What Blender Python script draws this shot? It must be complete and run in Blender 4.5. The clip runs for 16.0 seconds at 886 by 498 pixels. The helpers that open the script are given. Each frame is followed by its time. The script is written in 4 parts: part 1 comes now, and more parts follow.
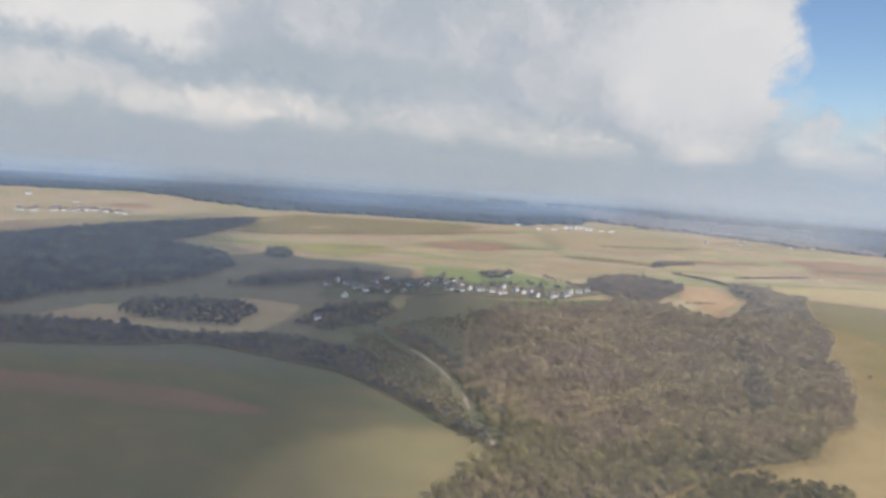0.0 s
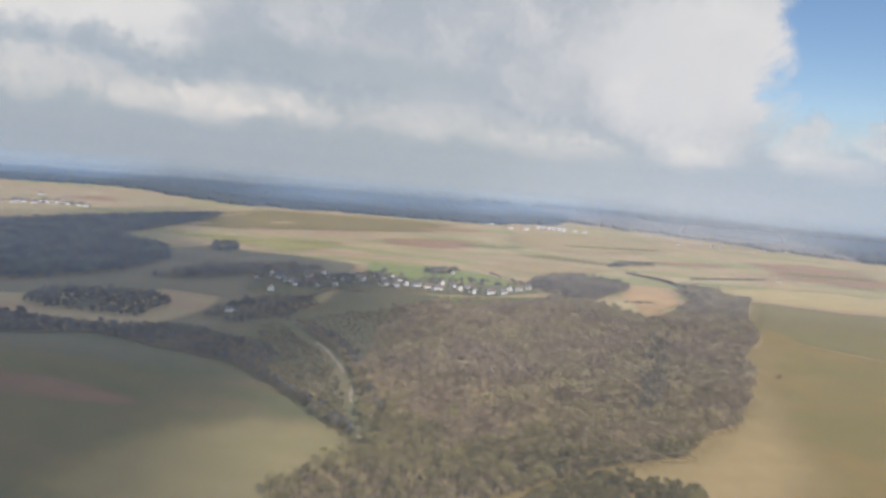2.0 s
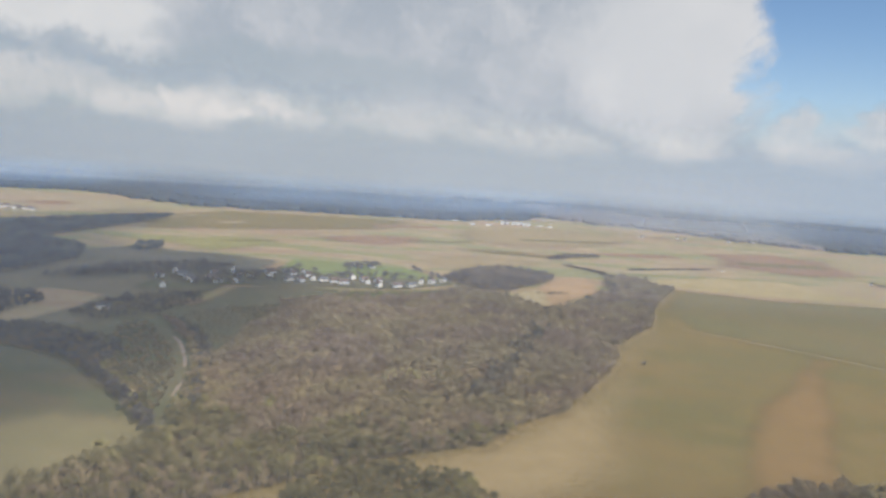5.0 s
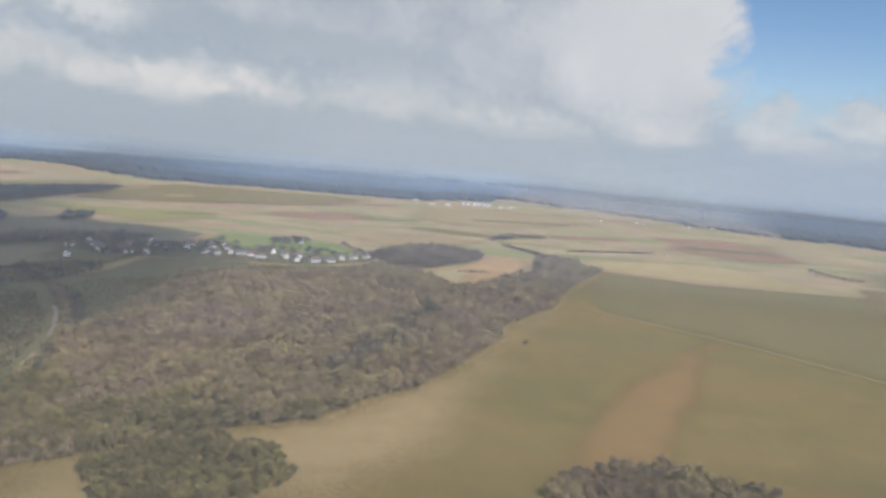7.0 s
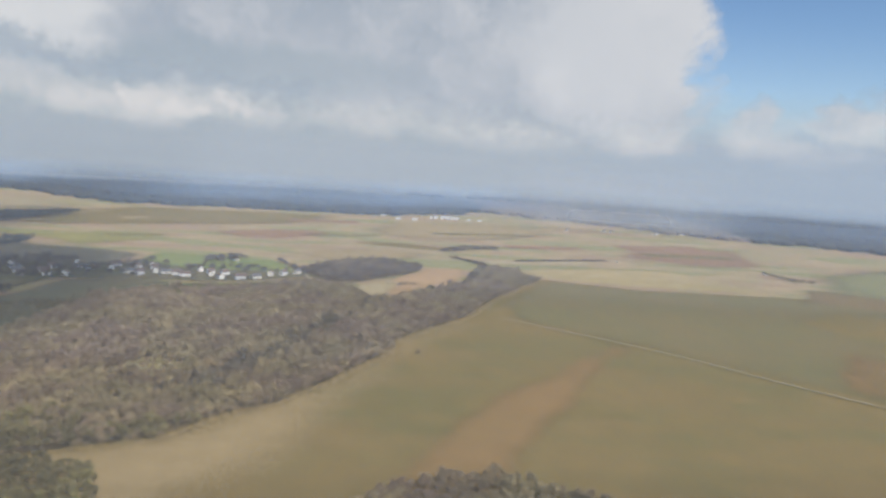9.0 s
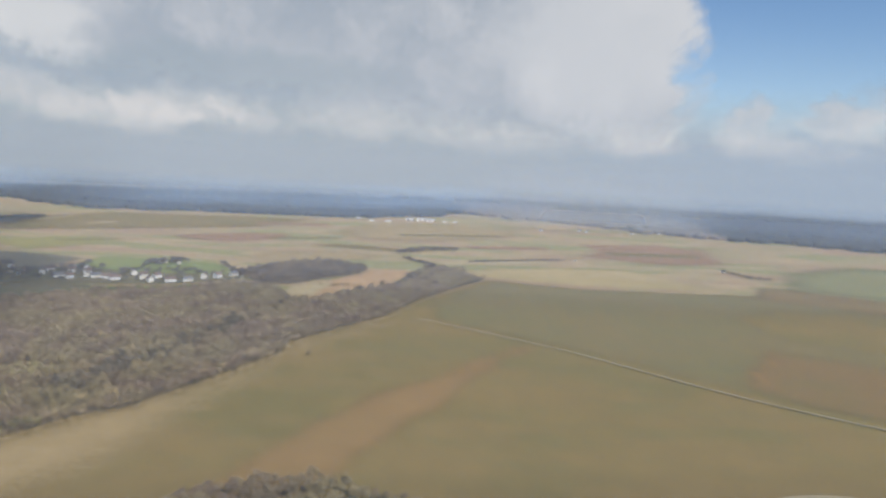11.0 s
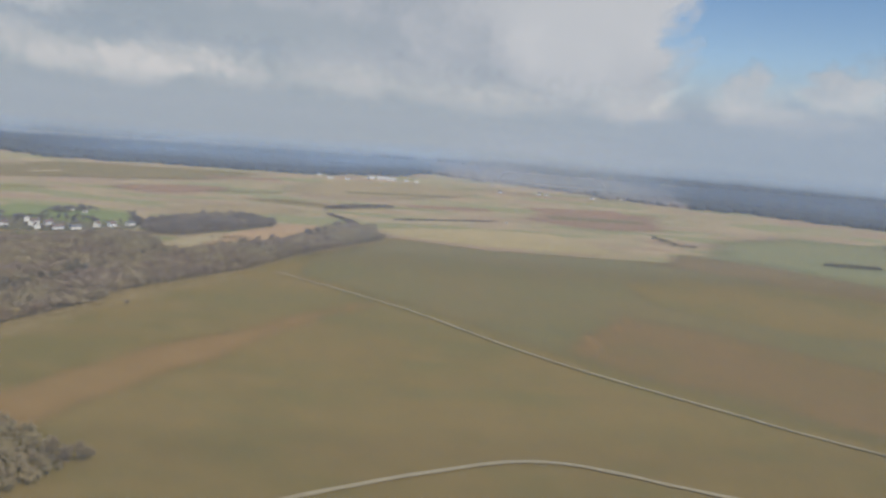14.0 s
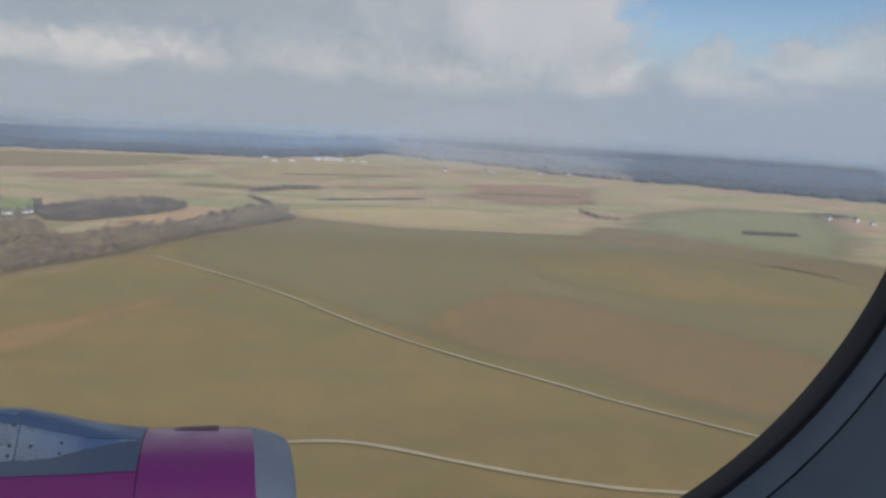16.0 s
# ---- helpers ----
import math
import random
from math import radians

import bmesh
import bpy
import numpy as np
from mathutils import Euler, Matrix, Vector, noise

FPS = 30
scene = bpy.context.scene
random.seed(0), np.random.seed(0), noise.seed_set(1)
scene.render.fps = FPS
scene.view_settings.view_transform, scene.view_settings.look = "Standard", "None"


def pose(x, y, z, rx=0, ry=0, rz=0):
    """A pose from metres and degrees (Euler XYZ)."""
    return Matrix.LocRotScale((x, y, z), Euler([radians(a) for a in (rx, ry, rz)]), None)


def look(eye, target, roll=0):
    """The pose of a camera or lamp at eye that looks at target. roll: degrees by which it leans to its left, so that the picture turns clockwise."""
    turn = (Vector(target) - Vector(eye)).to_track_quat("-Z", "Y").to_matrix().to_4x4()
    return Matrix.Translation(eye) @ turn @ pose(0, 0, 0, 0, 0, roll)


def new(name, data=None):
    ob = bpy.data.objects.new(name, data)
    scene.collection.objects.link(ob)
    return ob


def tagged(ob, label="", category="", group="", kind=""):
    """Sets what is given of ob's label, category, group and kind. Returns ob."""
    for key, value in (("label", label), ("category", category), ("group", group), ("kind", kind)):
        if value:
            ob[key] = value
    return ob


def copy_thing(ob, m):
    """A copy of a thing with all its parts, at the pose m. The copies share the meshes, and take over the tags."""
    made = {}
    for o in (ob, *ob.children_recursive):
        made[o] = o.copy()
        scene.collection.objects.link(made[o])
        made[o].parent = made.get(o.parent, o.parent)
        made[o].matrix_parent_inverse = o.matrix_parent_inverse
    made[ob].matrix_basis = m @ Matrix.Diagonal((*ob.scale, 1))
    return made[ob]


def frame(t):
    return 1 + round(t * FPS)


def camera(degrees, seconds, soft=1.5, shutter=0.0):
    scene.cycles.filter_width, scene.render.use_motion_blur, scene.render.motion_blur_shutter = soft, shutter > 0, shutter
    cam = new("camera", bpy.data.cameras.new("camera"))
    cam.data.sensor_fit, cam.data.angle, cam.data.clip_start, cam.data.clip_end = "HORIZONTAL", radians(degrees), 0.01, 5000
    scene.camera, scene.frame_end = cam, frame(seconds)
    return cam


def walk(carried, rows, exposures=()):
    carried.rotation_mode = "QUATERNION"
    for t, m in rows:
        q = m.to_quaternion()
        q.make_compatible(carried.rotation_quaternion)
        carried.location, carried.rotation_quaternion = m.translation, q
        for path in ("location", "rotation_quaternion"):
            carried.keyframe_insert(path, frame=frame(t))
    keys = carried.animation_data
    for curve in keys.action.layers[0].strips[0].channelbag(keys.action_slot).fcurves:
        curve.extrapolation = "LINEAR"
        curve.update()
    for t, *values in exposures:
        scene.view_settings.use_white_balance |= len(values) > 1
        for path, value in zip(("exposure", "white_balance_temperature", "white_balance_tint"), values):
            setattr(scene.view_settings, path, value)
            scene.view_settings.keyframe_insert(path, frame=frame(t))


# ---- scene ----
cam = camera(63.40, 16.0, soft=2.6)
# seconds, place, turn about x, y and z
ROWS = [
    (0.0, 0.00, 0.00, 129.21, 83.298, -4.311, 0.040),
    (0.5, 16.75, 2.09, 128.77, 83.040, -4.492, 0.227),
    (1.0, 33.58, 4.20, 128.35, 82.486, -5.009, -0.025),
    (1.5, 50.50, 6.33, 127.94, 81.944, -5.138, -0.146),
    (2.0, 67.50, 8.48, 127.54, 83.365, -5.108, 0.216),
    (2.5, 84.60, 10.64, 127.16, 82.688, -5.852, 0.571),
    (3.0, 101.78, 12.83, 126.80, 82.432, -5.444, 0.374),
    (5.5, 188.97, 24.02, 125.20, 84.037, -3.777, 0.790),
    (6.0, 206.66, 26.31, 124.93, 84.570, -4.539, 0.344),
    (6.5, 224.45, 28.62, 124.67, 83.682, -5.100, -0.008),
    (7.0, 242.32, 30.95, 124.43, 82.014, -5.200, 0.121),
    (7.5, 260.27, 33.29, 124.20, 81.591, -4.480, -0.074),
    (8.0, 278.32, 35.66, 123.99, 82.941, -3.636, -0.257),
    (8.5, 296.45, 38.04, 123.79, 83.308, -3.584, -0.169),
    (11.0, 388.39, 50.23, 123.04, 83.579, -2.736, 0.489),
    (11.5, 407.04, 52.73, 122.93, 83.222, -2.899, 0.424),
    (12.0, 425.77, 55.24, 122.84, 83.772, -2.334, 0.162),
    (12.5, 444.59, 57.77, 122.77, 83.248, -1.996, -0.155),
    (13.0, 463.50, 60.31, 122.71, 82.510, -2.576, -0.091),
    (13.5, 482.49, 62.88, 122.66, 81.586, -3.539, 0.779),
    (14.0, 501.57, 65.46, 122.64, 80.552, -4.340, 1.517),
    (14.5, 520.74, 68.07, 122.62, 80.448, -3.106, 0.679),
    (15.0, 539.99, 70.69, 122.62, 79.492, -3.833, 1.165),
    (15.5, 559.33, 73.32, 122.64, 79.622, -3.716, 0.725),
    (16.0, 578.76, 75.98, 122.67, 79.107, -2.904, -0.017),
]
walk(cam, [(t, pose(x, y, z, rx, ry, rz)) for t, x, y, z, rx, ry, rz in ROWS],
     exposures=[(0.0, 0.07, 6500, 12), (3.0, 0.01, 6450, 12), (5.5, -0.06, 6300, 11), (8.5, -0.11, 6200, 11), (12.0, -0.21, 6180, 11), (12.5, -0.31, 6180, 11), (16.0, -0.35, 6250, 11)])
from mathutils.geometry import delaunay_2d_cdt as cdt

# ---- world, sun ----
SUN = Vector((0.50, -0.50, 0.67)).normalized()
world = bpy.data.worlds.new("sky")
scene.world = world
world.use_nodes = True
wnt = world.node_tree
sky = wnt.nodes.new("ShaderNodeTexSky")
sky.sky_type, sky.sun_disc = "NISHITA", False
sky.sun_elevation = math.asin(SUN.z)
sky.sun_rotation = math.atan2(SUN.x, SUN.y)
sky.air_density, sky.dust_density, sky.ozone_density = 1.0, 0.0, 4.0
wnt.nodes["Background"].inputs["Strength"].default_value = 0.12
wnt.links.new(sky.outputs[0], wnt.nodes["Background"].inputs["Color"])
sun_data = bpy.data.lights.new("sun", "SUN")
sun_data.energy, sun_data.angle, sun_data.color = 3.35, radians(3.0), (1.0, 0.95, 0.87)
sun_lamp = new("sun", sun_data)
sun_lamp.matrix_world = look(SUN * 1000, (0, 0, 0))


# ---- node helpers ----
def put(nt, socket, value):
    if isinstance(value, bpy.types.NodeSocket):
        nt.links.new(value, socket)
    else:
        socket.default_value = value


def n_math(nt, op, a, b=0.0):
    n = nt.nodes.new("ShaderNodeMath")
    n.operation = op
    put(nt, n.inputs[0], a)
    put(nt, n.inputs[1], b)
    return n.outputs[0]


def n_vec(nt, op, a, b):
    n = nt.nodes.new("ShaderNodeVectorMath")
    n.operation = op
    put(nt, n.inputs[0], a)
    put(nt, n.inputs[1], b)
    return n.outputs["Value"] if op == "LENGTH" else n.outputs[0]


def n_noise(nt, vec, scale, detail=3.0, rough=0.55):
    n = nt.nodes.new("ShaderNodeTexNoise")
    put(nt, n.inputs["Vector"], vec)
    n.inputs["Scale"].default_value, n.inputs["Detail"].default_value = scale, detail
    n.inputs["Roughness"].default_value = rough
    return n.outputs["Fac"]


def n_range(nt, v, lo, hi, a=0.0, b=1.0):
    n = nt.nodes.new("ShaderNodeMapRange")
    n.interpolation_type = "SMOOTHSTEP"
    put(nt, n.inputs[0], v)
    for i, x in enumerate((lo, hi, a, b)):
        n.inputs[i + 1].default_value = x
    return n.outputs[0]


def n_mix(nt, fac, a, b):
    n = nt.nodes.new("ShaderNodeMix")
    n.data_type = "RGBA"
    put(nt, n.inputs[0], fac)
    put(nt, n.inputs[6], (*a, 1) if isinstance(a, tuple) else a)
    put(nt, n.inputs[7], (*b, 1) if isinstance(b, tuple) else b)
    return n.outputs[2]


def material(name):
    mat = bpy.data.materials.new(name)
    mat.use_nodes = True
    return mat, mat.node_tree, mat.node_tree.nodes["Principled BSDF"]


def place_of(nt):
    return nt.nodes.new("ShaderNodeNewGeometry").outputs["Position"]


def bump_up(nt, bsdf, height, strength, dist):
    n = nt.nodes.new("ShaderNodeBump")
    n.inputs["Strength"].default_value, n.inputs["Distance"].default_value = strength, dist
    put(nt, n.inputs["Height"], height)
    nt.links.new(n.outputs[0], bsdf.inputs["Normal"])


def soil(name, a, b, c, turn=0.0, row=9.0, rows=0.25, big=0.011, feather=True, bands=None):
    """A field: two tones in large patches, a third in streaks along the drilling, fine clods."""
    mat, nt, bsdf = material(name)
    pos = place_of(nt)
    broad = n_range(nt, n_noise(nt, pos, big, 4, 0.6), 0.38, 0.64)
    rot = nt.nodes.new("ShaderNodeMapping")
    rot.inputs["Rotation"].default_value = (0, 0, radians(turn))
    rot.inputs["Scale"].default_value = (0.012, 1.0 / row, 0.1)
    nt.links.new(pos, rot.inputs["Vector"])
    streak = n_range(nt, n_noise(nt, rot.outputs[0], 1.0, 3, 0.6), 0.35, 0.7)
    mid = n_range(nt, n_noise(nt, pos, 0.06, 5, 0.65), 0.3, 0.72)
    fine = n_noise(nt, pos, 0.7, 4, 0.7)
    col = n_mix(nt, broad, a, b)
    col = n_mix(nt, n_math(nt, "MULTIPLY", streak, rows), col, c)
    if bands:
        # long plots of other crops, seen far off
        plot = nt.nodes.new("ShaderNodeMapping")
        plot.inputs["Rotation"].default_value = (0, 0, radians(turn))
        plot.inputs["Scale"].default_value = (0.0045, 0.015, 0.01)
        nt.links.new(pos, plot.inputs["Vector"])
        kind = n_noise(nt, plot.outputs[0], 1.0, 3, 0.55)
        col = n_mix(nt, n_range(nt, kind, 0.51, 0.56, 0.0, 0.9), col, bands[0])
        col = n_mix(nt, n_range(nt, kind, 0.465, 0.42, 0.0, 0.9), col, bands[1])
    col = n_mix(nt, n_math(nt, "MULTIPLY", mid, 0.34), col, tuple(0.66 * x for x in a))
    col = n_mix(nt, n_math(nt, "MULTIPLY", fine, 0.22), col, tuple(min(1, 1.35 * x) for x in b))
    nt.links.new(col, bsdf.inputs["Base Color"])
    bsdf.inputs["Roughness"].default_value = 0.95
    bsdf.inputs["Specular IOR Level"].default_value = 0.1
    bump_up(nt, bsdf, fine, 0.4, 0.4)
    if feather:
        # thins out towards the field's rim
        cover = nt.nodes.new("ShaderNodeAttribute")
        cover.attribute_name = "cover"
        ragged = n_math(nt, "ADD", cover.outputs["Fac"], n_math(nt, "MULTIPLY", n_math(nt, "SUBTRACT", n_noise(nt, pos, 1.2, 6, 0.8), 0.5), 2.6))
        nt.links.new(n_range(nt, ragged, 0.47, 0.53), bsdf.inputs["Alpha"])
    return mat


def mottled(name, a, b, scale=1.0, rough=0.8, per_object=0.0, second=0.1, drift=None, spray=False):
    mat, nt, bsdf = material(name)
    pos = place_of(nt)
    col = n_mix(nt, n_range(nt, n_noise(nt, pos, scale, 4, 0.6), 0.3, 0.7), a, b)
    wide = n_range(nt, n_noise(nt, pos, scale * second, 3, 0.6), 0.35, 0.65)
    col = n_mix(nt, n_math(nt, "MULTIPLY", wide, 0.5), col, tuple(0.7 * x for x in a))
    if drift:
        far = n_range(nt, n_noise(nt, pos, 0.016, 5, 0.65), 0.40, 0.60)
        col = n_mix(nt, n_math(nt, "MULTIPLY", far, 0.85), col, drift)
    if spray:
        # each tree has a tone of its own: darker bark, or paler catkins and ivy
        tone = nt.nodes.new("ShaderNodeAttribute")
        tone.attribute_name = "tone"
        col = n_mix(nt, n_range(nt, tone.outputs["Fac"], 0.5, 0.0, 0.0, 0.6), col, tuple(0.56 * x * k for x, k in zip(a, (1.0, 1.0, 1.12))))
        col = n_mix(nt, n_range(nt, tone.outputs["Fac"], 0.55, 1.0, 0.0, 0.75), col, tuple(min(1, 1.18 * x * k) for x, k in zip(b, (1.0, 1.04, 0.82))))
    if per_object:
        info = nt.nodes.new("ShaderNodeObjectInfo")
        col = n_mix(nt, n_math(nt, "MULTIPLY", info.outputs["Random"], per_object), col, b)
    nt.links.new(col, bsdf.inputs["Base Color"])
    bsdf.inputs["Roughness"].default_value = rough
    if spray:
        # a spray of fine twigs has no one facing: shade it mostly from above
        facing = n_vec(nt, "MULTIPLY", nt.nodes.new("ShaderNodeNewGeometry").outputs["Normal"], (0.24, 0.24, 0.24))
        facing = n_vec(nt, "ADD", facing, (0.0, 0.0, 0.76))
        nt.links.new(n_vec(nt, "NORMALIZE", facing, (0, 0, 0)), bsdf.inputs["Normal"])
        bsdf.inputs["Specular IOR Level"].default_value = 0.1
    return mat


def glossy(name, col, rough=0.3, metal=0.0, grime=0.15, scale=3.0):
    mat, nt, bsdf = material(name)
    tex = nt.nodes.new("ShaderNodeTexCoord").outputs["Object"]
    dirt = n_range(nt, n_noise(nt, tex, scale, 5, 0.6), 0.35, 0.75)
    c = n_mix(nt, n_math(nt, "MULTIPLY", dirt, grime), col, tuple(0.5 * x for x in col))
    nt.links.new(c, bsdf.inputs["Base Color"])
    nt.links.new(n_range(nt, dirt, 0, 1, rough, min(1, rough + 0.15)), bsdf.inputs["Roughness"])
    bsdf.inputs["Metallic"].default_value = metal
    return mat


M_LAND = soil("open_land", (0.524, 0.370, 0.193), (0.372, 0.314, 0.143), (0.582, 0.381, 0.207), -22, row=45.0, rows=0.5, feather=False, bands=((0.295, 0.30, 0.115), (0.44, 0.275, 0.17)))
M_GREEN = soil("winter_wheat", (0.210, 0.183, 0.072), (0.246, 0.190, 0.076), (0.273, 0.185, 0.078), 35, rows=0.35)
M_MEADOW = soil("meadow_grass", (0.210, 0.270, 0.080), (0.273, 0.288, 0.095), (0.294, 0.275, 0.105), 10)
M_PASTURE = soil("pale_pasture", (0.247, 0.251, 0.098), (0.287, 0.259, 0.103), (0.333, 0.259, 0.118), 15)
M_FALLOW = soil("pale_fallow", (0.503, 0.381, 0.218), (0.435, 0.336, 0.180), (0.572, 0.403, 0.218), -22, row=50.0, rows=0.5, bands=((0.37, 0.32, 0.155), (0.46, 0.305, 0.185)))
M_RUSSET = soil("russet_soil", (0.344, 0.208, 0.081), (0.308, 0.198, 0.074), (0.357, 0.222, 0.089), -59, rows=0.4)
# dark green crop; on the glade its darkness also stands for cloud shade
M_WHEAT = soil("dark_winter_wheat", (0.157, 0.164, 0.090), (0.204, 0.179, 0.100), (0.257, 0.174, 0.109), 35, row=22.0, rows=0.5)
M_OLIVE = soil("olive_crop", (0.278, 0.195, 0.067), (0.218, 0.177, 0.061), (0.319, 0.213, 0.079), -59, row=17.0, rows=0.55)
M_STUBBLE = soil("tan_stubble", (0.437, 0.312, 0.145), (0.363, 0.268, 0.120), (0.484, 0.350, 0.174), -59, row=12.0, rows=0.55)
M_PALE = soil("pale_chalk_soil", (0.54, 0.42, 0.22), (0.46, 0.345, 0.175), (0.58, 0.46, 0.27), 0)
M_RED = soil("red_ploughland", (0.39, 0.215, 0.12), (0.33, 0.205, 0.11), (0.41, 0.24, 0.13), 50, rows=0.4)
M_BROWN = soil("brown_ploughland", (0.267, 0.173, 0.071), (0.229, 0.170, 0.064), (0.296, 0.178, 0.073), 60, rows=0.35)
M_YELLOW = soil("yellow_grass", (0.385, 0.325, 0.100), (0.308, 0.280, 0.090), (0.396, 0.336, 0.130), 0)
M_LITTER = soil("leaf_litter", (0.31, 0.23, 0.14), (0.27, 0.21, 0.125), (0.34, 0.245, 0.15), 0)
# tan grass; sunlight on the field's corner is put into this colour
M_SUNCORNER = soil("sunlit_corner_grass", (0.332, 0.268, 0.138), (0.285, 0.244, 0.119), (0.361, 0.273, 0.142), 35, rows=0.4)
M_TWIG = mottled("bare_twigs", (0.38, 0.27, 0.182), (0.515, 0.378, 0.245), 0.07, 0.95, drift=(0.40, 0.325, 0.165), second=0.25, spray=True)
M_FARTWIG = mottled("bare_twigs_far_stand", (0.41, 0.303, 0.225), (0.495, 0.372, 0.268), 0.05, 0.95, drift=(0.44, 0.355, 0.205), second=0.25, spray=True)
M_COPSE = mottled("grey_brown_twigs", (0.255, 0.20, 0.155), (0.335, 0.26, 0.195), 0.07, 0.95, spray=True)
M_IVY = mottled("ivy_green_twigs", (0.262, 0.22, 0.11), (0.39, 0.318, 0.158), 0.10, 0.95, spray=True)
# dark hedge twigs; on the valley woods, cloud shade put into the colour
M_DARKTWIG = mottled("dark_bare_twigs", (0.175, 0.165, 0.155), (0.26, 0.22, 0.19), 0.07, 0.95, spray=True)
# twigs darkened for the wood's shaded sides; the lone bush uses them too
M_SHADETWIG = mottled("shade_dark_twigs", (0.235, 0.20, 0.15), (0.32, 0.262, 0.188), 0.2, 0.95, spray=True)
M_BRUSH = mottled("young_brush", (0.47, 0.385, 0.215), (0.54, 0.435, 0.24), 0.3, 0.95, spray=True)
# blue-grey crowns: the haze over the shaded wood is put into this colour
M_HAZYTWIG = mottled("haze_blue_twigs", (0.145, 0.165, 0.17), (0.195, 0.21, 0.21), 0.05, 0.95, spray=True)
M_SCRUB = mottled("brown_green_scrub", (0.25, 0.215, 0.13), (0.36, 0.28, 0.17), 0.12, 0.95, spray=True)
M_BARK = mottled("bark", (0.12, 0.10, 0.08), (0.18, 0.15, 0.12), 2.0, 0.95)
# blue-black: some of the far haze's blue is put into this canopy colour
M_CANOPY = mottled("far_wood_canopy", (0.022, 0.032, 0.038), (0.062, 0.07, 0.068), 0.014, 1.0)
# brown woods, lightened: the haze over them is put into the colour
M_BROWNWOOD = mottled("hazy_brown_canopy", (0.13, 0.115, 0.10), (0.27, 0.215, 0.165), 0.012, 1.0)
M_GOLD = soil("pale_gold_stubble", (0.542, 0.396, 0.173), (0.439, 0.341, 0.136), (0.623, 0.451, 0.219), -22, row=14.0, rows=0.6)
M_CLAY = soil("tan_clay_soil", (0.55, 0.345, 0.17), (0.48, 0.31, 0.15), (0.58, 0.38, 0.20), 30, rows=0.4)
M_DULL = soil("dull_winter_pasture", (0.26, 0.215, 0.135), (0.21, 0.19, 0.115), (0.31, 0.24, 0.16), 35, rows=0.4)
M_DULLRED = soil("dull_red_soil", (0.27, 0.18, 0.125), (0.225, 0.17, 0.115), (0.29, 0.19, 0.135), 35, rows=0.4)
M_PATH = mottled("woodland_path_dirt", (0.42, 0.33, 0.24), (0.34, 0.27, 0.195), 0.3, 0.95)
M_TRACK = mottled("chalk_track", (0.47, 0.39, 0.22), (0.38, 0.31, 0.165), 0.4, 0.95)
M_ROAD = mottled("pale_asphalt", (0.52, 0.42, 0.24), (0.42, 0.34, 0.19), 0.5, 0.9)
M_PLASTER = mottled("cream_render", (0.92, 0.90, 0.86), (0.80, 0.77, 0.72), 0.8, 0.9, 0.5)
M_WHITE = mottled("white_cladding", (0.92, 0.86, 0.75), (0.82, 0.77, 0.67), 0.5, 0.7)
M_TIN = mottled("pale_sheet_roof", (0.66, 0.66, 0.64), (0.56, 0.56, 0.55), 0.4, 0.6)
M_TILE = mottled("brown_roof_tiles", (0.19, 0.135, 0.11), (0.25, 0.175, 0.14), 1.5, 0.85, 0.4)
M_SLATE = mottled("slate_roof", (0.16, 0.16, 0.17), (0.22, 0.21, 0.21), 1.5, 0.7, 0.4)
M_GLASS = glossy("window_glass", (0.04, 0.05, 0.06), 0.1)
M_DOOR = glossy("painted_door", (0.16, 0.10, 0.07), 0.5)


# ---- ground ----
def gz(x, y):
    """Height of the ground: a shallow valley and a low swell beside it."""
    return (-13 * np.exp(-((x - 20) / 170) ** 2 - ((y - 330) / 210) ** 2)
            + 5 * np.exp(-((x - 380) / 220) ** 2 - ((y - 560) / 260) ** 2))


def fast_mesh(name, verts, tris):
    """A mesh from an array of places and an array of triangles."""
    verts, tris = np.asarray(verts, np.float32), np.asarray(tris, np.int32)
    me = bpy.data.meshes.new(name)
    me.vertices.add(len(verts))
    me.vertices.foreach_set("co", verts.ravel())
    me.loops.add(tris.size)
    me.loops.foreach_set("vertex_index", tris.ravel())
    me.polygons.add(len(tris))
    me.polygons.foreach_set("loop_start", np.arange(0, tris.size, 3, dtype=np.int32))
    me.update(calc_edges=True)
    return me


def sheet(xs, ys, zs):
    """A grid of triangles over the lines xs and ys."""
    gx, gy = np.meshgrid(xs, ys)
    v = np.stack([gx.ravel(), gy.ravel(), np.ravel(zs(gx, gy))], 1)
    i = (np.arange(len(ys) - 1)[:, None] * len(xs) + np.arange(len(xs) - 1)).ravel()
    w = len(xs)
    return v, np.concatenate([np.stack([i, i + 1, i + w + 1], 1), np.stack([i, i + w + 1, i + w], 1)])


def lines(lo, a, b, hi, near, far):
    return np.concatenate([np.arange(lo, a, far), np.arange(a, b, near), np.arange(b, hi + far, far)])


gv, gt = sheet(lines(-5200, -600, 1000, 5600, 16, 400), lines(-5000, 0, 1200, 5200, 16, 400), gz)
ground = new("ground", fast_mesh("ground", gv, gt))
ground.data.materials.append(M_LAND)
tagged(ground, "open farmland of tan and olive fields", "ground", kind="structure")


def inside(x, y, poly):
    x, y = np.asarray(x, float), np.asarray(y, float)
    hit = np.zeros(x.shape, bool)
    for (x0, y0), (x1, y1) in zip(poly, poly[1:] + poly[:1]):
        cross = (y0 > y) != (y1 > y)
        if y0 != y1:
            hit ^= cross & (x < (x1 - x0) * (y - y0) / (y1 - y0) + x0)
    return hit


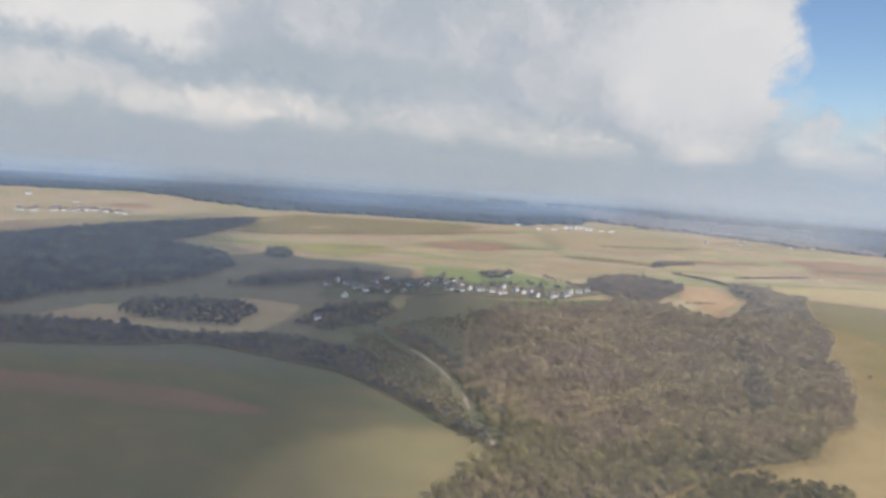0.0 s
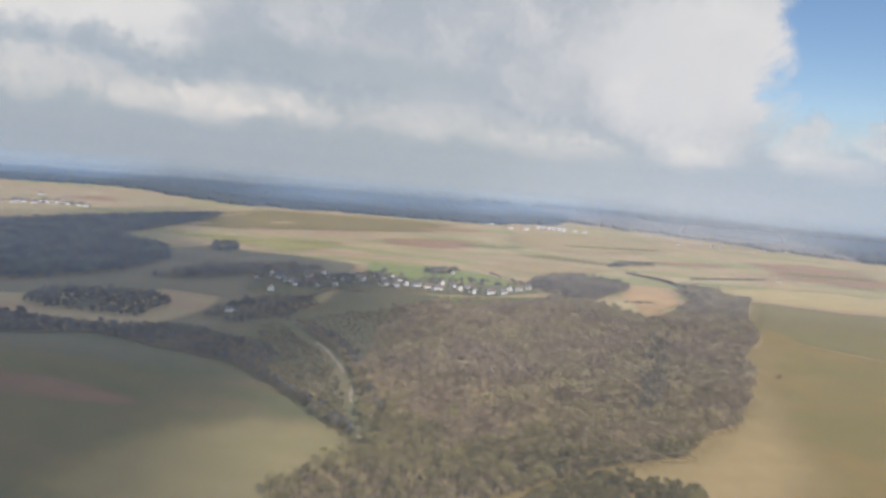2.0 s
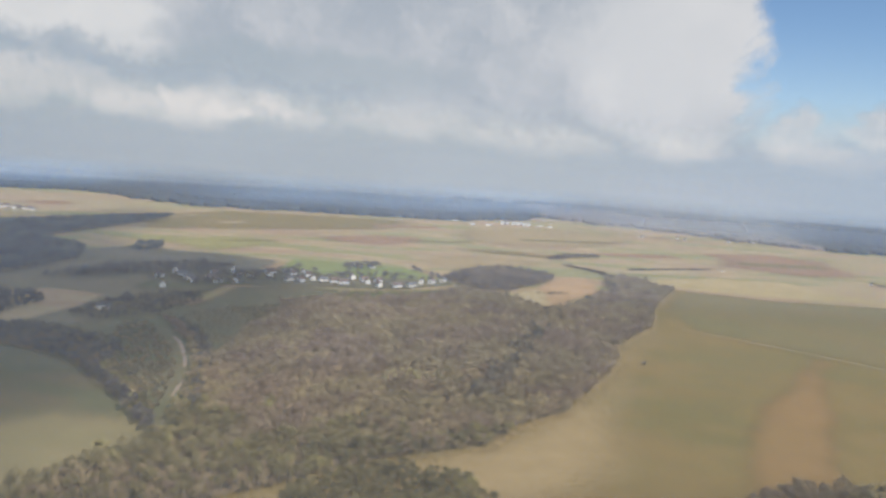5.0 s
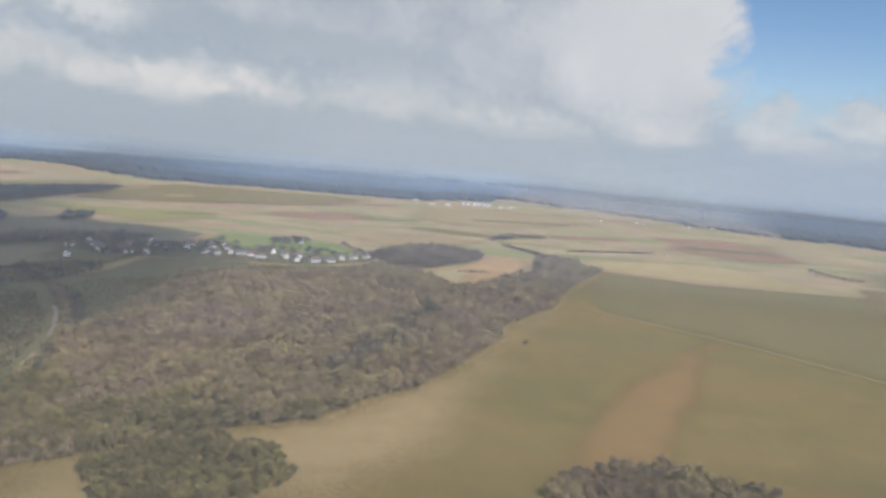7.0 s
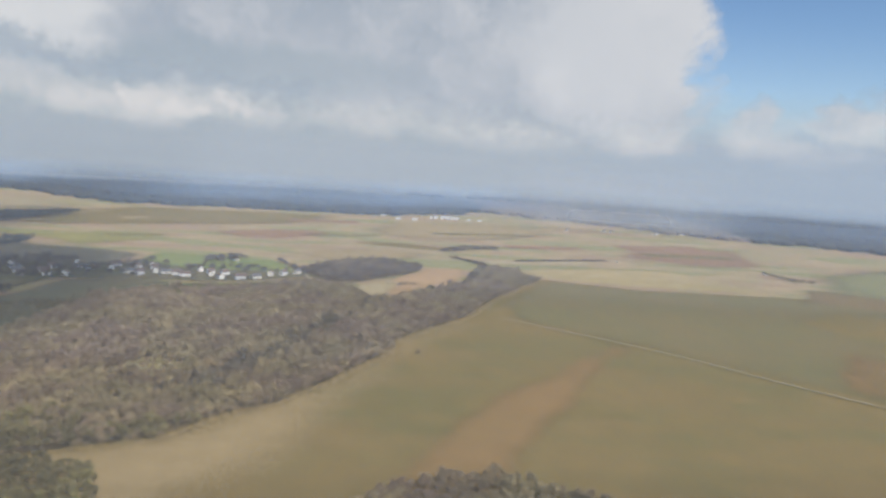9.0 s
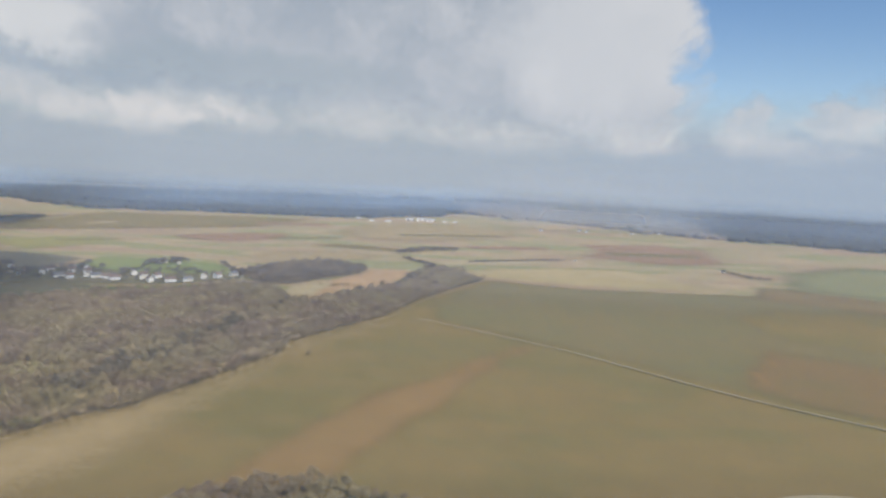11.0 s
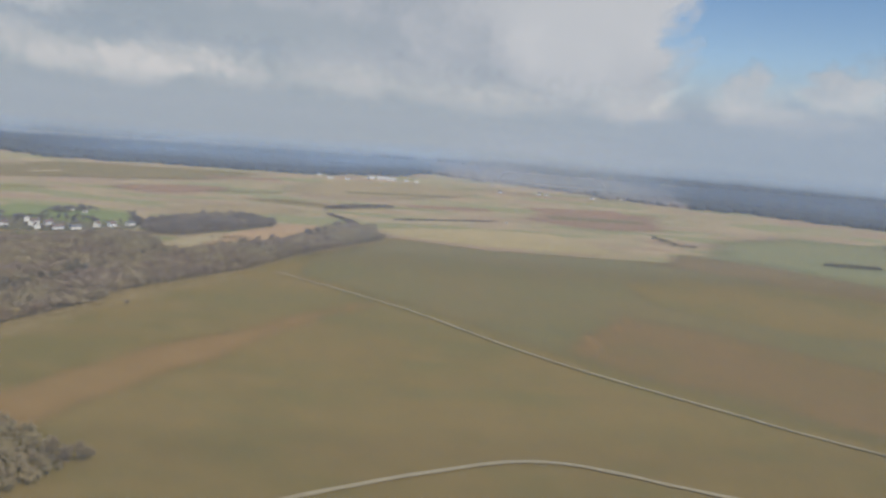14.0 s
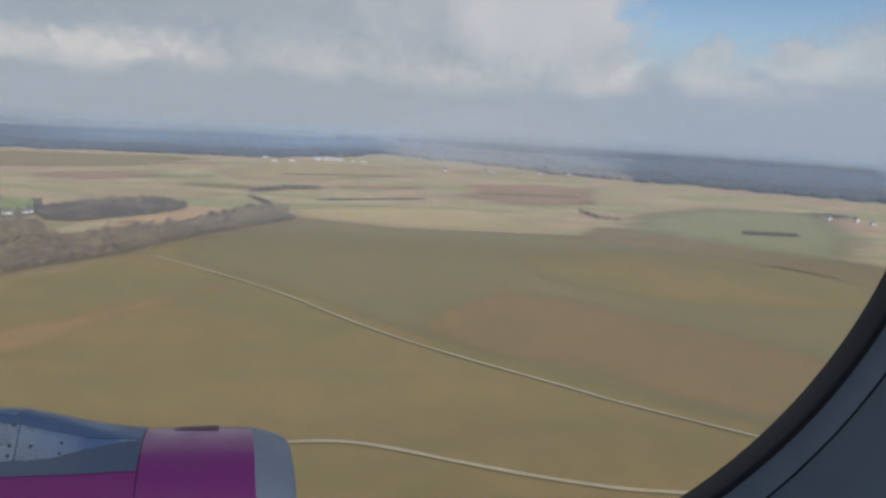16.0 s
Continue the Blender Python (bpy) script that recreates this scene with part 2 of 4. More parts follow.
def rim(poly, step, wobble, closed=True):
    """The outline, cut into short pieces that stray a little."""
    out = []
    ends = list(zip(poly, poly[1:] + poly[:1])) if closed else list(zip(poly, poly[1:]))
    for (x0, y0), (x1, y1) in ends:
        n = max(1, int(math.hypot(x1 - x0, y1 - y0) / step))
        for i in range(n):
            x, y = x0 + (x1 - x0) * i / n, y0 + (y1 - y0) * i / n
            d = noise.noise_vector((x * 0.03, y * 0.03, 1.7)) * wobble
            out.append((x + d.x, y + d.y))
    return out


LIFT = [0.0]


def drape(name, poly, mat, label, category="field", step=12.0, wobble=3.0, soft=14.0):
    """A field laid on the ground inside its outline."""
    LIFT[0] += 0.011
    edge = rim(poly, step, wobble)
    xs, ys = [p[0] for p in edge], [p[1] for p in edge]
    gx, gy = np.meshgrid(np.arange(min(xs), max(xs), step), np.arange(min(ys), max(ys), step))
    keep = inside(gx, gy, edge)
    pts = [Vector(p) for p in edge] + [Vector((a, b)) for a, b in zip(gx[keep], gy[keep])]
    v, _, f, *_ = cdt(pts, [], [list(range(len(edge)))], 1, 1e-4)
    co = np.array([(p.x, p.y) for p in v])
    z = gz(co[:, 0], co[:, 1]) + 0.12 + LIFT[0]
    me = bpy.data.meshes.new(name)
    me.from_pydata(np.column_stack([co, z]).tolist(), [], [t for t in f])
    me.materials.append(mat)
    deep = np.full(len(co), 1e9)
    for (x0, y0), (x1, y1) in zip(edge, edge[1:] + edge[:1]):
        along = np.clip(((co[:, 0] - x0) * (x1 - x0) + (co[:, 1] - y0) * (y1 - y0)) / ((x1 - x0) ** 2 + (y1 - y0) ** 2 + 1e-6), 0, 1)
        deep = np.minimum(deep, np.hypot(co[:, 0] - x0 - along * (x1 - x0), co[:, 1] - y0 - along * (y1 - y0)))
    me.attributes.new("cover", "FLOAT", "POINT").data.foreach_set("value", np.clip(deep / max(soft, step), 0, 1).astype(np.float32))
    ob = new(name, me)
    return tagged(ob, label, category, kind="structure")


def smooth_line(pts, n=8):
    """A round curve through the points."""
    p = [np.array(q, float) for q in [pts[0]] + pts + [pts[-1]]]
    out = []
    for i in range(1, len(p) - 2):
        for t in np.arange(n) / n:
            out.append(0.5 * (2 * p[i] + (p[i + 1] - p[i - 1]) * t + (2 * p[i - 1] - 5 * p[i] + 4 * p[i + 1] - p[i + 2]) * t ** 2
                              + (3 * p[i] - p[i - 1] - 3 * p[i + 1] + p[i + 2]) * t ** 3))
    return out + [p[-2]]


def ribbon(name, pts, width, mat, label, lift=0.80):
    line = smooth_line(pts)
    v, f = [], []
    for i, q in enumerate(line):
        d = line[min(i + 1, len(line) - 1)] - line[max(i - 1, 0)]
        s = np.array([-d[1], d[0]]) / (np.linalg.norm(d) + 1e-9)
        w = width * (0.5 + 0.12 * noise.noise((q[0] * 0.08, q[1] * 0.08, 4.0)))
        for k in (-1, 1):
            e = q + s * w * k
            v.append((e[0], e[1], float(gz(e[0], e[1])) + lift))
    f = [(2 * i, 2 * i + 1, 2 * i + 3, 2 * i + 2) for i in range(len(line) - 1)]
    me = bpy.data.meshes.new(name)
    me.from_pydata(v, [], f)
    me.materials.append(mat)
    return tagged(new(name, me), label, "track", kind="structure")


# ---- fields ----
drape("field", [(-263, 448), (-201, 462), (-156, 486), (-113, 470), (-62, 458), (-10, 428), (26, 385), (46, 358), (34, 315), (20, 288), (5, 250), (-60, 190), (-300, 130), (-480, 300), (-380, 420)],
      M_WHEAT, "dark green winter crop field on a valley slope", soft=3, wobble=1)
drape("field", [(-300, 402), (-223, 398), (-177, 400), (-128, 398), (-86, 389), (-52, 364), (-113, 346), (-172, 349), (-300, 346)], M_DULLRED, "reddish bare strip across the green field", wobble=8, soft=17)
drape("field", [(-70, 372), (-30, 400), (20, 402), (70, 370), (50, 290), (20, 236), (-60, 215), (-110, 260), (-100, 330)], M_SUNCORNER, "tan corner of the green field, sunlight put into its colour", wobble=9, soft=55)
drape("field", [(40, 290), (70, 300), (140, 345), (185, 362), (203, 390), (245, 440), (276, 527), (328, 614), (350, 692), (420, 856), (535, 819), (716, 833), (940, 790), (1060, 600), (1100, 300), (1000, 60), (50, 60)],
      M_OLIVE, "broad olive green crop field beside the wood", soft=3, wobble=1)
drape("field", [(60, 310), (140, 365), (178, 385), (195, 410), (235, 455), (266, 535), (320, 625), (385, 600), (338, 500), (312, 420), (298, 360), (280, 300), (215, 235), (95, 200), (60, 255)],
      M_STUBBLE, "tan headland strip along the edge of the wood", wobble=8, soft=75)
drape("field", [(285, 285), (318, 373), (343, 410), (394, 482), (440, 548), (466, 534), (440, 490), (399, 400), (366, 330), (356, 285)], M_RUSSET, "reddish soil strip through the olive field", wobble=6, step=9, soft=23)
drape("field", [(376, 600), (480, 522), (560, 450), (670, 374), (780, 310), (900, 330), (1000, 520), (940, 690), (716, 831), (535, 817), (441, 838), (369, 686)], M_GREEN, "grey green crop field beyond the chalk track", soft=20)
drape("field", [(556, 462), (580, 504), (624, 582), (689, 557), (733, 514), (789, 470), (870, 420), (850, 350), (790, 318), (709, 359), (666, 384), (630, 407), (590, 432)], M_BROWN, "red brown ploughed patch beside the track", wobble=7, soft=26)
drape("field", [(556, 462), (580, 504), (624, 582), (652, 568), (612, 498), (592, 440)], M_RUSSET, "orange soil along the ploughed patch's rim", wobble=6, soft=22)
drape("field", [(655, 600), (760, 545), (900, 560), (940, 640), (860, 740), (716, 750), (640, 690)], M_OLIVE, "olive brown field on a gentle rise", wobble=8)
drape("field", [(690, 800), (765, 925), (860, 870), (960, 800), (1060, 690), (1020, 600), (900, 680), (820, 750)], M_BROWN, "red brown soil on a low rise", wobble=8, soft=40)
drape("field", [(713, 812), (837, 832), (918, 748), (985, 640), (960, 600), (892, 692), (810, 747)], M_BROWN, "dark red brown ploughed strip", wobble=8)
drape("field", [(820, 1073), (1005, 1210), (1200, 1150), (1100, 845), (955, 655), (900, 735), (815, 812), (740, 885)], M_PASTURE, "pale green field with hedge remains", soft=110)
drape("field", [(437, 842), (535, 819), (716, 833), (690, 905), (634, 1003), (524, 988), (397, 920), (412, 866)], M_GOLD, "pale gold stubble field behind the wood", soft=30)
drape("field", [(363, 998), (519, 1065), (580, 1040), (480, 985), (382, 946)], M_PALE, "pale strip of dry grass", wobble=4)
drape("field", [(343, 1096), (402, 1138), (406, 1095), (349, 1049)], M_GOLD, "pale dry grass before the spinney", step=8, wobble=3, soft=8)
drape("field", [(560, 980), (640, 930), (720, 850), (700, 840), (640, 890), (560, 960)], M_PALE, "pale dry headland", wobble=4)
drape("field", [(640, 1300), (900, 1400), (830, 1090), (700, 1030), (560, 1120)], M_RED, "distant reddish ploughed field", step=40, wobble=12, soft=70)
drape("field", [(-112, 546), (-82, 527), (-48, 512), (-48, 530), (-64, 556), (-95, 555)], M_FALLOW, "pale grass spot between dark clumps", soft=10)
drape("field", [(236, 743), (262, 782), (304, 889), (352, 910), (350, 830), (339, 769), (293, 698), (274, 660), (252, 665), (232, 695)], M_CLAY, "tan orange clearing between two woods")
drape("field", [(234, 738), (258, 776), (284, 790), (286, 740), (274, 660), (252, 665), (232, 695)], M_PALE, "pale sandy end of the clearing")
drape("field", [(-23, 897), (31, 896), (62, 890), (128, 888), (180, 800), (160, 770), (120, 752), (91, 770), (32, 780), (-20, 800)], M_MEADOW, "bright green meadow behind the village")
drape("field", [(-52, 562), (-40, 600), (-30, 690), (24, 716), (74, 708), (120, 716), (112, 650), (36, 604), (-1, 582)], M_WHEAT, "dark green paddock in front of the village")
drape("field", [(70, 640), (74, 712), (125, 722), (172, 750), (192, 722), (158, 684), (115, 657)], M_MEADOW, "yellow green grass in front of the cottages")
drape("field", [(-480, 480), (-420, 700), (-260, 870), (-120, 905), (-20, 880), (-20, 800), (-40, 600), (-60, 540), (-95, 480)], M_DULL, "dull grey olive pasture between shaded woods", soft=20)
drape("field", [(-300, 495), (-275, 560), (-200, 600), (-166, 632), (-110, 622), (-104, 570), (-120, 500), (-150, 492), (-245, 490)], M_FALLOW, "pale tan grass field among shaded woods")
drape("field", [(-381, 995), (-287, 1024), (-117, 1104), (-46, 1075), (-80, 960), (-123, 901), (-223, 961), (-304, 975)], M_YELLOW, "yellow green sunlit meadow", soft=40)
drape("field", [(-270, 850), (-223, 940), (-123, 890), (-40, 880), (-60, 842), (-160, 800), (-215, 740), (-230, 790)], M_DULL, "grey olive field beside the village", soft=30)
drape("field", [(-58, 1170), (32, 1265), (148, 1290), (150, 1160), (72, 1090), (-20, 1090)], M_RED, "red ploughed field on the plain", step=24, soft=50)
drape("field", [(153, 1027), (239, 1065), (330, 1040), (300, 962), (199, 891), (105, 932)], M_STUBBLE, "tan field beyond the copse", step=20, soft=40)
drape("field", [(-399, 1349), (-330, 1560), (-27, 1620), (143, 1640), (60, 1320), (-130, 1190), (-288, 1080), (-360, 1180)], M_OLIVE, "distant olive field on the plain", step=40, wobble=12, soft=70)
drape("field", [(160, 1300), (200, 1560), (430, 1640), (600, 1500), (420, 1240), (240, 1180)], M_STUBBLE, "distant tan field on the plain", step=40, wobble=12, soft=70)
drape("field", [(110, 1100), (240, 1170), (420, 1110), (330, 1060), (240, 1070)], M_OLIVE, "olive strip on the plain", step=30, wobble=8, soft=45)


def strip(a, b, width, mat, label):
    """A long narrow plot from a to b."""
    d = Vector((b[0] - a[0], b[1] - a[1])).normalized() * (width / 2)
    return drape("field", [(a[0] + d.y, a[1] - d.x), (b[0] + d.y, b[1] - d.x), (b[0] - d.y, b[1] + d.x), (a[0] - d.y, a[1] + d.x)], mat, label, step=9, wobble=3, soft=5)


for a, b, width in (((-235, 1266), (-195, 1330), 26), ((-45, 1173), (-10, 1220), 26), ((-215, 1010), (-170, 1058), 20), ((-335, 1305), (-310, 1410), 22), ((508, 1640), (600, 1685), 40), ((-384, 985), (-290, 998), 14),
                    ((-700, 1300), (-600, 1330), 24), ((-560, 1250), (-500, 1270), 18), ((-660, 1180), (-580, 1200), 16), ((-800, 1450), (-640, 1480), 30), ((-225, 530), (-145, 512), 7), ((570, 880), (655, 902), 14), ((150, 905), (215, 912), 12), ((60, 905), (110, 912), 8)):
    strip(a, b, width, M_PALE, "pale dry strip between fields")
for a, b, width in (((-150, 1020), (-75, 1068), 24), ((-320, 1130), (-240, 1180), 40), ((100, 1180), (220, 1230), 30), ((640, 1180), (800, 1200), 50), ((300, 1330), (500, 1400), 40)):
    strip(a, b, width, M_GREEN, "dull green strip on the plain")
for a, b, width in (((629, 1270), (800, 1330), 90), ((20, 1420), (160, 1480), 60), ((-600, 1450), (-480, 1500), 50), ((420, 1180), (560, 1220), 50)):
    strip(a, b, width, M_RED, "reddish ploughed strip on the plain")
drape("field", [(-112, 640), (-118, 765), (-20, 805), (60, 795), (190, 806), (196, 770), (130, 716), (60, 702), (-30, 688), (-40, 640)], M_WHEAT, "green garden plots between the houses", soft=15)
drape("field", [(-902, 1390), (-860, 1800), (-560, 1620), (-376, 1467), (-420, 1380), (-527, 1165), (-603, 990), (-760, 1000)], M_FALLOW, "sunlit tan fields round a distant village", step=40, wobble=14, soft=70)
drape("field", [(-760, 1380), (-640, 1560), (-540, 1480), (-560, 1360)], M_RED, "distant reddish field", step=40, wobble=10, soft=70)

EDGE = [(98, 297), (121, 310), (158, 327), (199, 340), (218, 371), (241, 386), (264, 428), (294, 489), (291, 500), (296, 518), (348, 603), (371, 685), (424, 804)]
drape("grass_margin", [(x - 4, y + 3) for x, y in EDGE] + [(x + 2.5, y - 1.5) for x, y in reversed(EDGE)], M_STUBBLE, "strip of dry pale grass along the wood", "grass", step=4, wobble=1.0, soft=4)
ribbon("farm_track", [(368, 603), (437, 552), (484, 515), (525, 475), (559, 445), (590, 422), (641, 388), (664, 372), (709, 346), (790, 300), (900, 250)], 2.1, M_TRACK, "pale chalk farm track between fields")
ribbon("road", [(400, 225), (440, 268), (478, 293), (504, 307), (528, 318), (549, 321), (570, 317), (589, 311), (627, 301), (664, 297), (760, 300)], 2.3, M_ROAD, "pale country lane curving through a field")
ribbon("woodland_track", [(-14, 509), (-4, 495), (12, 460), (22, 427), (30, 385), (37, 354)], 2.8, M_PATH, "pale woodland track down the valley")
ribbon("village_lane", [(190, 752), (182, 775), (175, 800), (150, 815)], 3.0, M_TRACK, "pale lane from the village to the wood")


# ---- trees ----
def bar(a, b, r0, r1, sides=4):
    """A tapered limb from a to b."""
    a, b = np.array(a, float), np.array(b, float)
    d = (b - a) / np.linalg.norm(b - a)
    s = np.cross(d, (0.3, 0.9, 0.31))
    s /= np.linalg.norm(s)
    u = np.cross(d, s)
    ang = np.arange(sides) * 2 * np.pi / sides
    ring = np.cos(ang)[:, None] * s + np.sin(ang)[:, None] * u
    v = np.concatenate([a + ring * r0, b + ring * r1])
    f = []
    for i in range(sides):
        j = (i + 1) % sides
        f += [(i, j, sides + j), (i, sides + j, sides + i)]
    return v, np.array(f)


def joined(pieces):
    v, f, n = [], [], 0
    for pv, pf in pieces:
        v.append(pv)
        f.append(np.asarray(pf) + n)
        n += len(pv)
    return np.concatenate(v), np.concatenate(f)


def twigs(rng, top, r, h, n, size):
    """A crown: sprays of twigs round the limbs' ends, with gaps."""
    c = rng.normal(size=(max(5, n // 9), 3))
    c /= np.linalg.norm(c, axis=1)[:, None]
    c[:, 2] = np.abs(c[:, 2]) * 1.3 - 0.45
    c *= rng.uniform(0.35, 0.95, (len(c), 1))
    p = c[rng.integers(len(c), size=n)] + rng.normal(scale=0.2, size=(n, 3))
    p = p * (r, r, h / 2) + (0, 0, top - h / 2)
    a = rng.normal(size=(n, 3))
    a[:, 2] = np.abs(a[:, 2])
    b = rng.normal(size=(n, 3))
    a /= np.linalg.norm(a, axis=1)[:, None]
    b -= a * (a * b).sum(1)[:, None]
    b /= np.linalg.norm(b, axis=1)[:, None]
    s = size * rng.uniform(0.6, 1.4, (n, 1))
    v = np.stack([p - b * s * 0.55, p + b * s * 0.55, p + a * s * 1.3], 1).reshape(-1, 3)
    return v, np.arange(3 * n).reshape(-1, 3)


def tree_shape(seed, height, r, n, size, limbs=5):
    rng = np.random.default_rng(seed)
    fork = height * rng.uniform(0.28, 0.38)
    lean = rng.normal(scale=0.25, size=2)
    trunk = joined([bar((0, 0, -0.4), (*lean * 0.5, fork), height * 0.022, height * 0.015, 5),
                    bar((*lean * 0.5, fork), (*lean, height * 0.82), height * 0.015, 0.03, 4)])
    arms = []
    for i in range(limbs):
        a = i * 2.4 + rng.uniform(-0.4, 0.4)
        tip = (math.cos(a) * r * 0.75, math.sin(a) * r * 0.75, height * rng.uniform(0.62, 0.85))
        arms.append(bar((*lean * 0.5, fork * rng.uniform(0.9, 1.25)), tip, height * 0.011, 0.03, 3))
    return trunk, arms, twigs(rng, height, r, height * 0.72, n, size)


def scatter(poly, gap, seed, holes=()):
    """Places of trees inside an outline: a loose grid, with irregular gaps."""
    rng = np.random.default_rng(seed)
    xs, ys = [p[0] for p in poly], [p[1] for p in poly]
    gx, gy = np.meshgrid(np.arange(min(xs), max(xs), gap), np.arange(min(ys), max(ys), gap))
    gx = gx + rng.uniform(-0.48, 0.48, gx.shape) * gap
    gy = gy + rng.uniform(-0.48, 0.48, gy.shape) * gap
    keep = inside(gx, gy, poly)
    for hole in holes:
        keep &= ~inside(gx, gy, hole)
    return np.stack([gx[keep], gy[keep]], 1)


def wood(name, spots, seed, size, mat, label, n=45, twig=1.1, kinds=6):
    """Many bare trees in one mesh."""
    rng = np.random.default_rng(seed)
    kits = []
    for k in range(kinds):
        trunk, arms, crown = tree_shape(seed * 31 + k, 1.0 * size, 0.33 * size, n, twig, 3)
        kits.append(joined([trunk, *arms[:2], crown]))
    pick = rng.integers(kinds, size=len(spots))
    vs, fs, tones, off = [], [], [], 0
    for k, (v, f) in enumerate(kits):
        s = spots[pick == k]
        if not len(s):
            continue
        a = rng.uniform(0, 2 * np.pi, len(s))
        sc = rng.uniform(0.6, 1.2, len(s)) + 0.35 * (rng.uniform(size=len(s)) < 0.12)
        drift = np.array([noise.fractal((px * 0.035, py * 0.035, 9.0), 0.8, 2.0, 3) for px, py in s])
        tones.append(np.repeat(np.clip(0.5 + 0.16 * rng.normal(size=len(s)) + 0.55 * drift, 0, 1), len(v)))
        wide = sc * rng.uniform(0.9, 1.25, len(s))
        x = (np.cos(a)[:, None] * v[:, 0] - np.sin(a)[:, None] * v[:, 1]) * wide[:, None] + s[:, :1]
        y = (np.sin(a)[:, None] * v[:, 0] + np.cos(a)[:, None] * v[:, 1]) * wide[:, None] + s[:, 1:]
        z = v[:, 2] * sc[:, None] + gz(s[:, 0], s[:, 1])[:, None]
        vs.append(np.stack([x, y, z], 2).reshape(-1, 3))
        fs.append((f[None] + (np.arange(len(s)) * len(v))[:, None, None]).reshape(-1, 3) + off)
        off += len(s) * len(v)
    me = fast_mesh(name, np.concatenate(vs), np.concatenate(fs))
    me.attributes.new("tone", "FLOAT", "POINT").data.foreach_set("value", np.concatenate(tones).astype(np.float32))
    me.materials.append(mat)
    return tagged(new(name, me), label, "wood", kind="stuff")


MAIN = [(41, 351), (20, 319), (6, 292), (10, 268), (50, 262), (76, 281), (103, 296), (127, 312), (158, 329), (198, 342), (217, 371), (240, 387), (262, 428), (292, 490), (288, 500), (294, 519),
        (346, 604), (369, 686), (436, 838), (418, 832), (408, 894), (364, 884), (352, 808), (343, 758), (297, 687), (277, 651), (257, 657), (240, 690), (222, 712), (205, 722), (189, 722), (158, 687), (115, 660),
        (72, 643), (34, 621), (-1, 599), (-44, 555), (-28, 534), (1, 494), (17, 458), (27, 421), (34, 385)]
LEFT = [(-35, 428), (-60, 448), (-113, 460), (-156, 472), (-201, 449), (-263, 434), (-380, 440), (-360, 470), (-299, 486), (-245, 496), (-180, 491), (-148, 495), (-105, 508), (-80, 500), (-48, 490), (-30, 470)]
SCRUB = [(-48, 490), (-62, 540), (-39, 531), (-9, 492), (7, 458), (17, 426), (25, 386), (31, 358), (-18, 413), (-35, 428), (-30, 480)]
HEDGE = [(-40, 428), (-18, 411), (31, 356), (36, 361), (-12, 420), (-32, 438)]
LINE = [(-22, 536), (5, 496), (21, 460), (31, 423), (38, 385), (45, 388), (38, 425), (28, 464), (11, 502), (-15, 541)]
SHADY = [(-540, 881), (-487, 1070), (-339, 1353), (-326, 1230), (-350, 933), (-253, 856), (-219, 772), (-225, 715), (-232, 680), (-277, 605), (-310, 575), (-330, 470), (-520, 540), (-620, 700)]
COPSE = [(168, 800), (190, 866), (250, 918), (298, 878), (303, 868), (285, 820), (262, 784), (240, 748), (222, 744), (205, 750)]
drape("field", [(-80, 580), (-40, 610), (10, 570), (55, 480), (62, 380), (42, 345), (25, 350), (0, 410), (-60, 470), (-95, 520)], M_WHEAT, "rough dark grass along the woodland track", soft=3)
drape("wood_floor", MAIN, M_LITTER, "brown leaf litter under bare trees", "ground", wobble=1.5, soft=6, step=8)
drape("wood_floor", LEFT, M_LITTER, "brown leaf litter under shaded trees", "ground", wobble=1.5, soft=6, step=8)
drape("wood_floor", SHADY, M_LITTER, "brown leaf litter under dark trees", "ground", wobble=1.5, soft=6, step=8)
drape("wood_floor", COPSE, M_LITTER, "brown leaf litter under a copse", "ground", wobble=1.5, soft=6, step=8)

GLADE = [(-48, 555), (-1, 601), (34, 620), (40, 600), (31, 550), (33, 490), (26, 452), (17, 470), (-2, 510), (-28, 540)]
# glade lies under the cloud; the dark colour repeats that shade
drape("field", GLADE, M_WHEAT, "grass between the track and the wood, shade put into its colour", wobble=5, soft=8)
main_spots = scatter(MAIN, 4.1, 3, [GLADE])
near_y = main_spots[:, 1] < 450
rng = np.random.default_rng(8)
zone = np.array([noise.fractal((x * 0.012, y * 0.012, 4.0), 0.8, 2.0, 3) for x, y in main_spots])
green = 0.25 + 0.5 * rng.uniform(size=len(main_spots)) < (400 - main_spots[:, 1]) / 100 + 0.9 * zone
# DARK and RIM: tree rows facing away from the sun, shade put into colour
DARK = [(290, 680), (276, 690), (250, 611), (230, 532), (207, 461), (187, 398), (203, 406), (228, 474), (250, 552), (270, 610)]
RIM = [(293, 698), (339, 769), (347, 817), (364, 884), (378, 880), (362, 813), (354, 763), (306, 688)]
BRUSH = [(131, 440), (140, 462), (179, 453), (170, 424), (134, 432)]
dark = inside(main_spots[:, 0], main_spots[:, 1], DARK) & (rng.uniform(size=len(main_spots)) < np.where(main_spots[:, 1] < 560, 0.68, 0.12))
dark |= inside(main_spots[:, 0], main_spots[:, 1], RIM) & (rng.uniform(size=len(main_spots)) < 0.3)
brush = inside(main_spots[:, 0], main_spots[:, 1], BRUSH)
front = (main_spots[:, 1] < 316) & (main_spots[:, 0] < 116)
near_y &= ~(dark | brush | front)
wood("wood", main_spots[near_y & ~green], 5, 7.4, M_TWIG, "bare brown winter wood of oak and hornbeam", 170, 0.43)
wood("wood", main_spots[near_y & green], 6, 7.2, M_IVY, "ivy green trees in the winter wood", 170, 0.43)
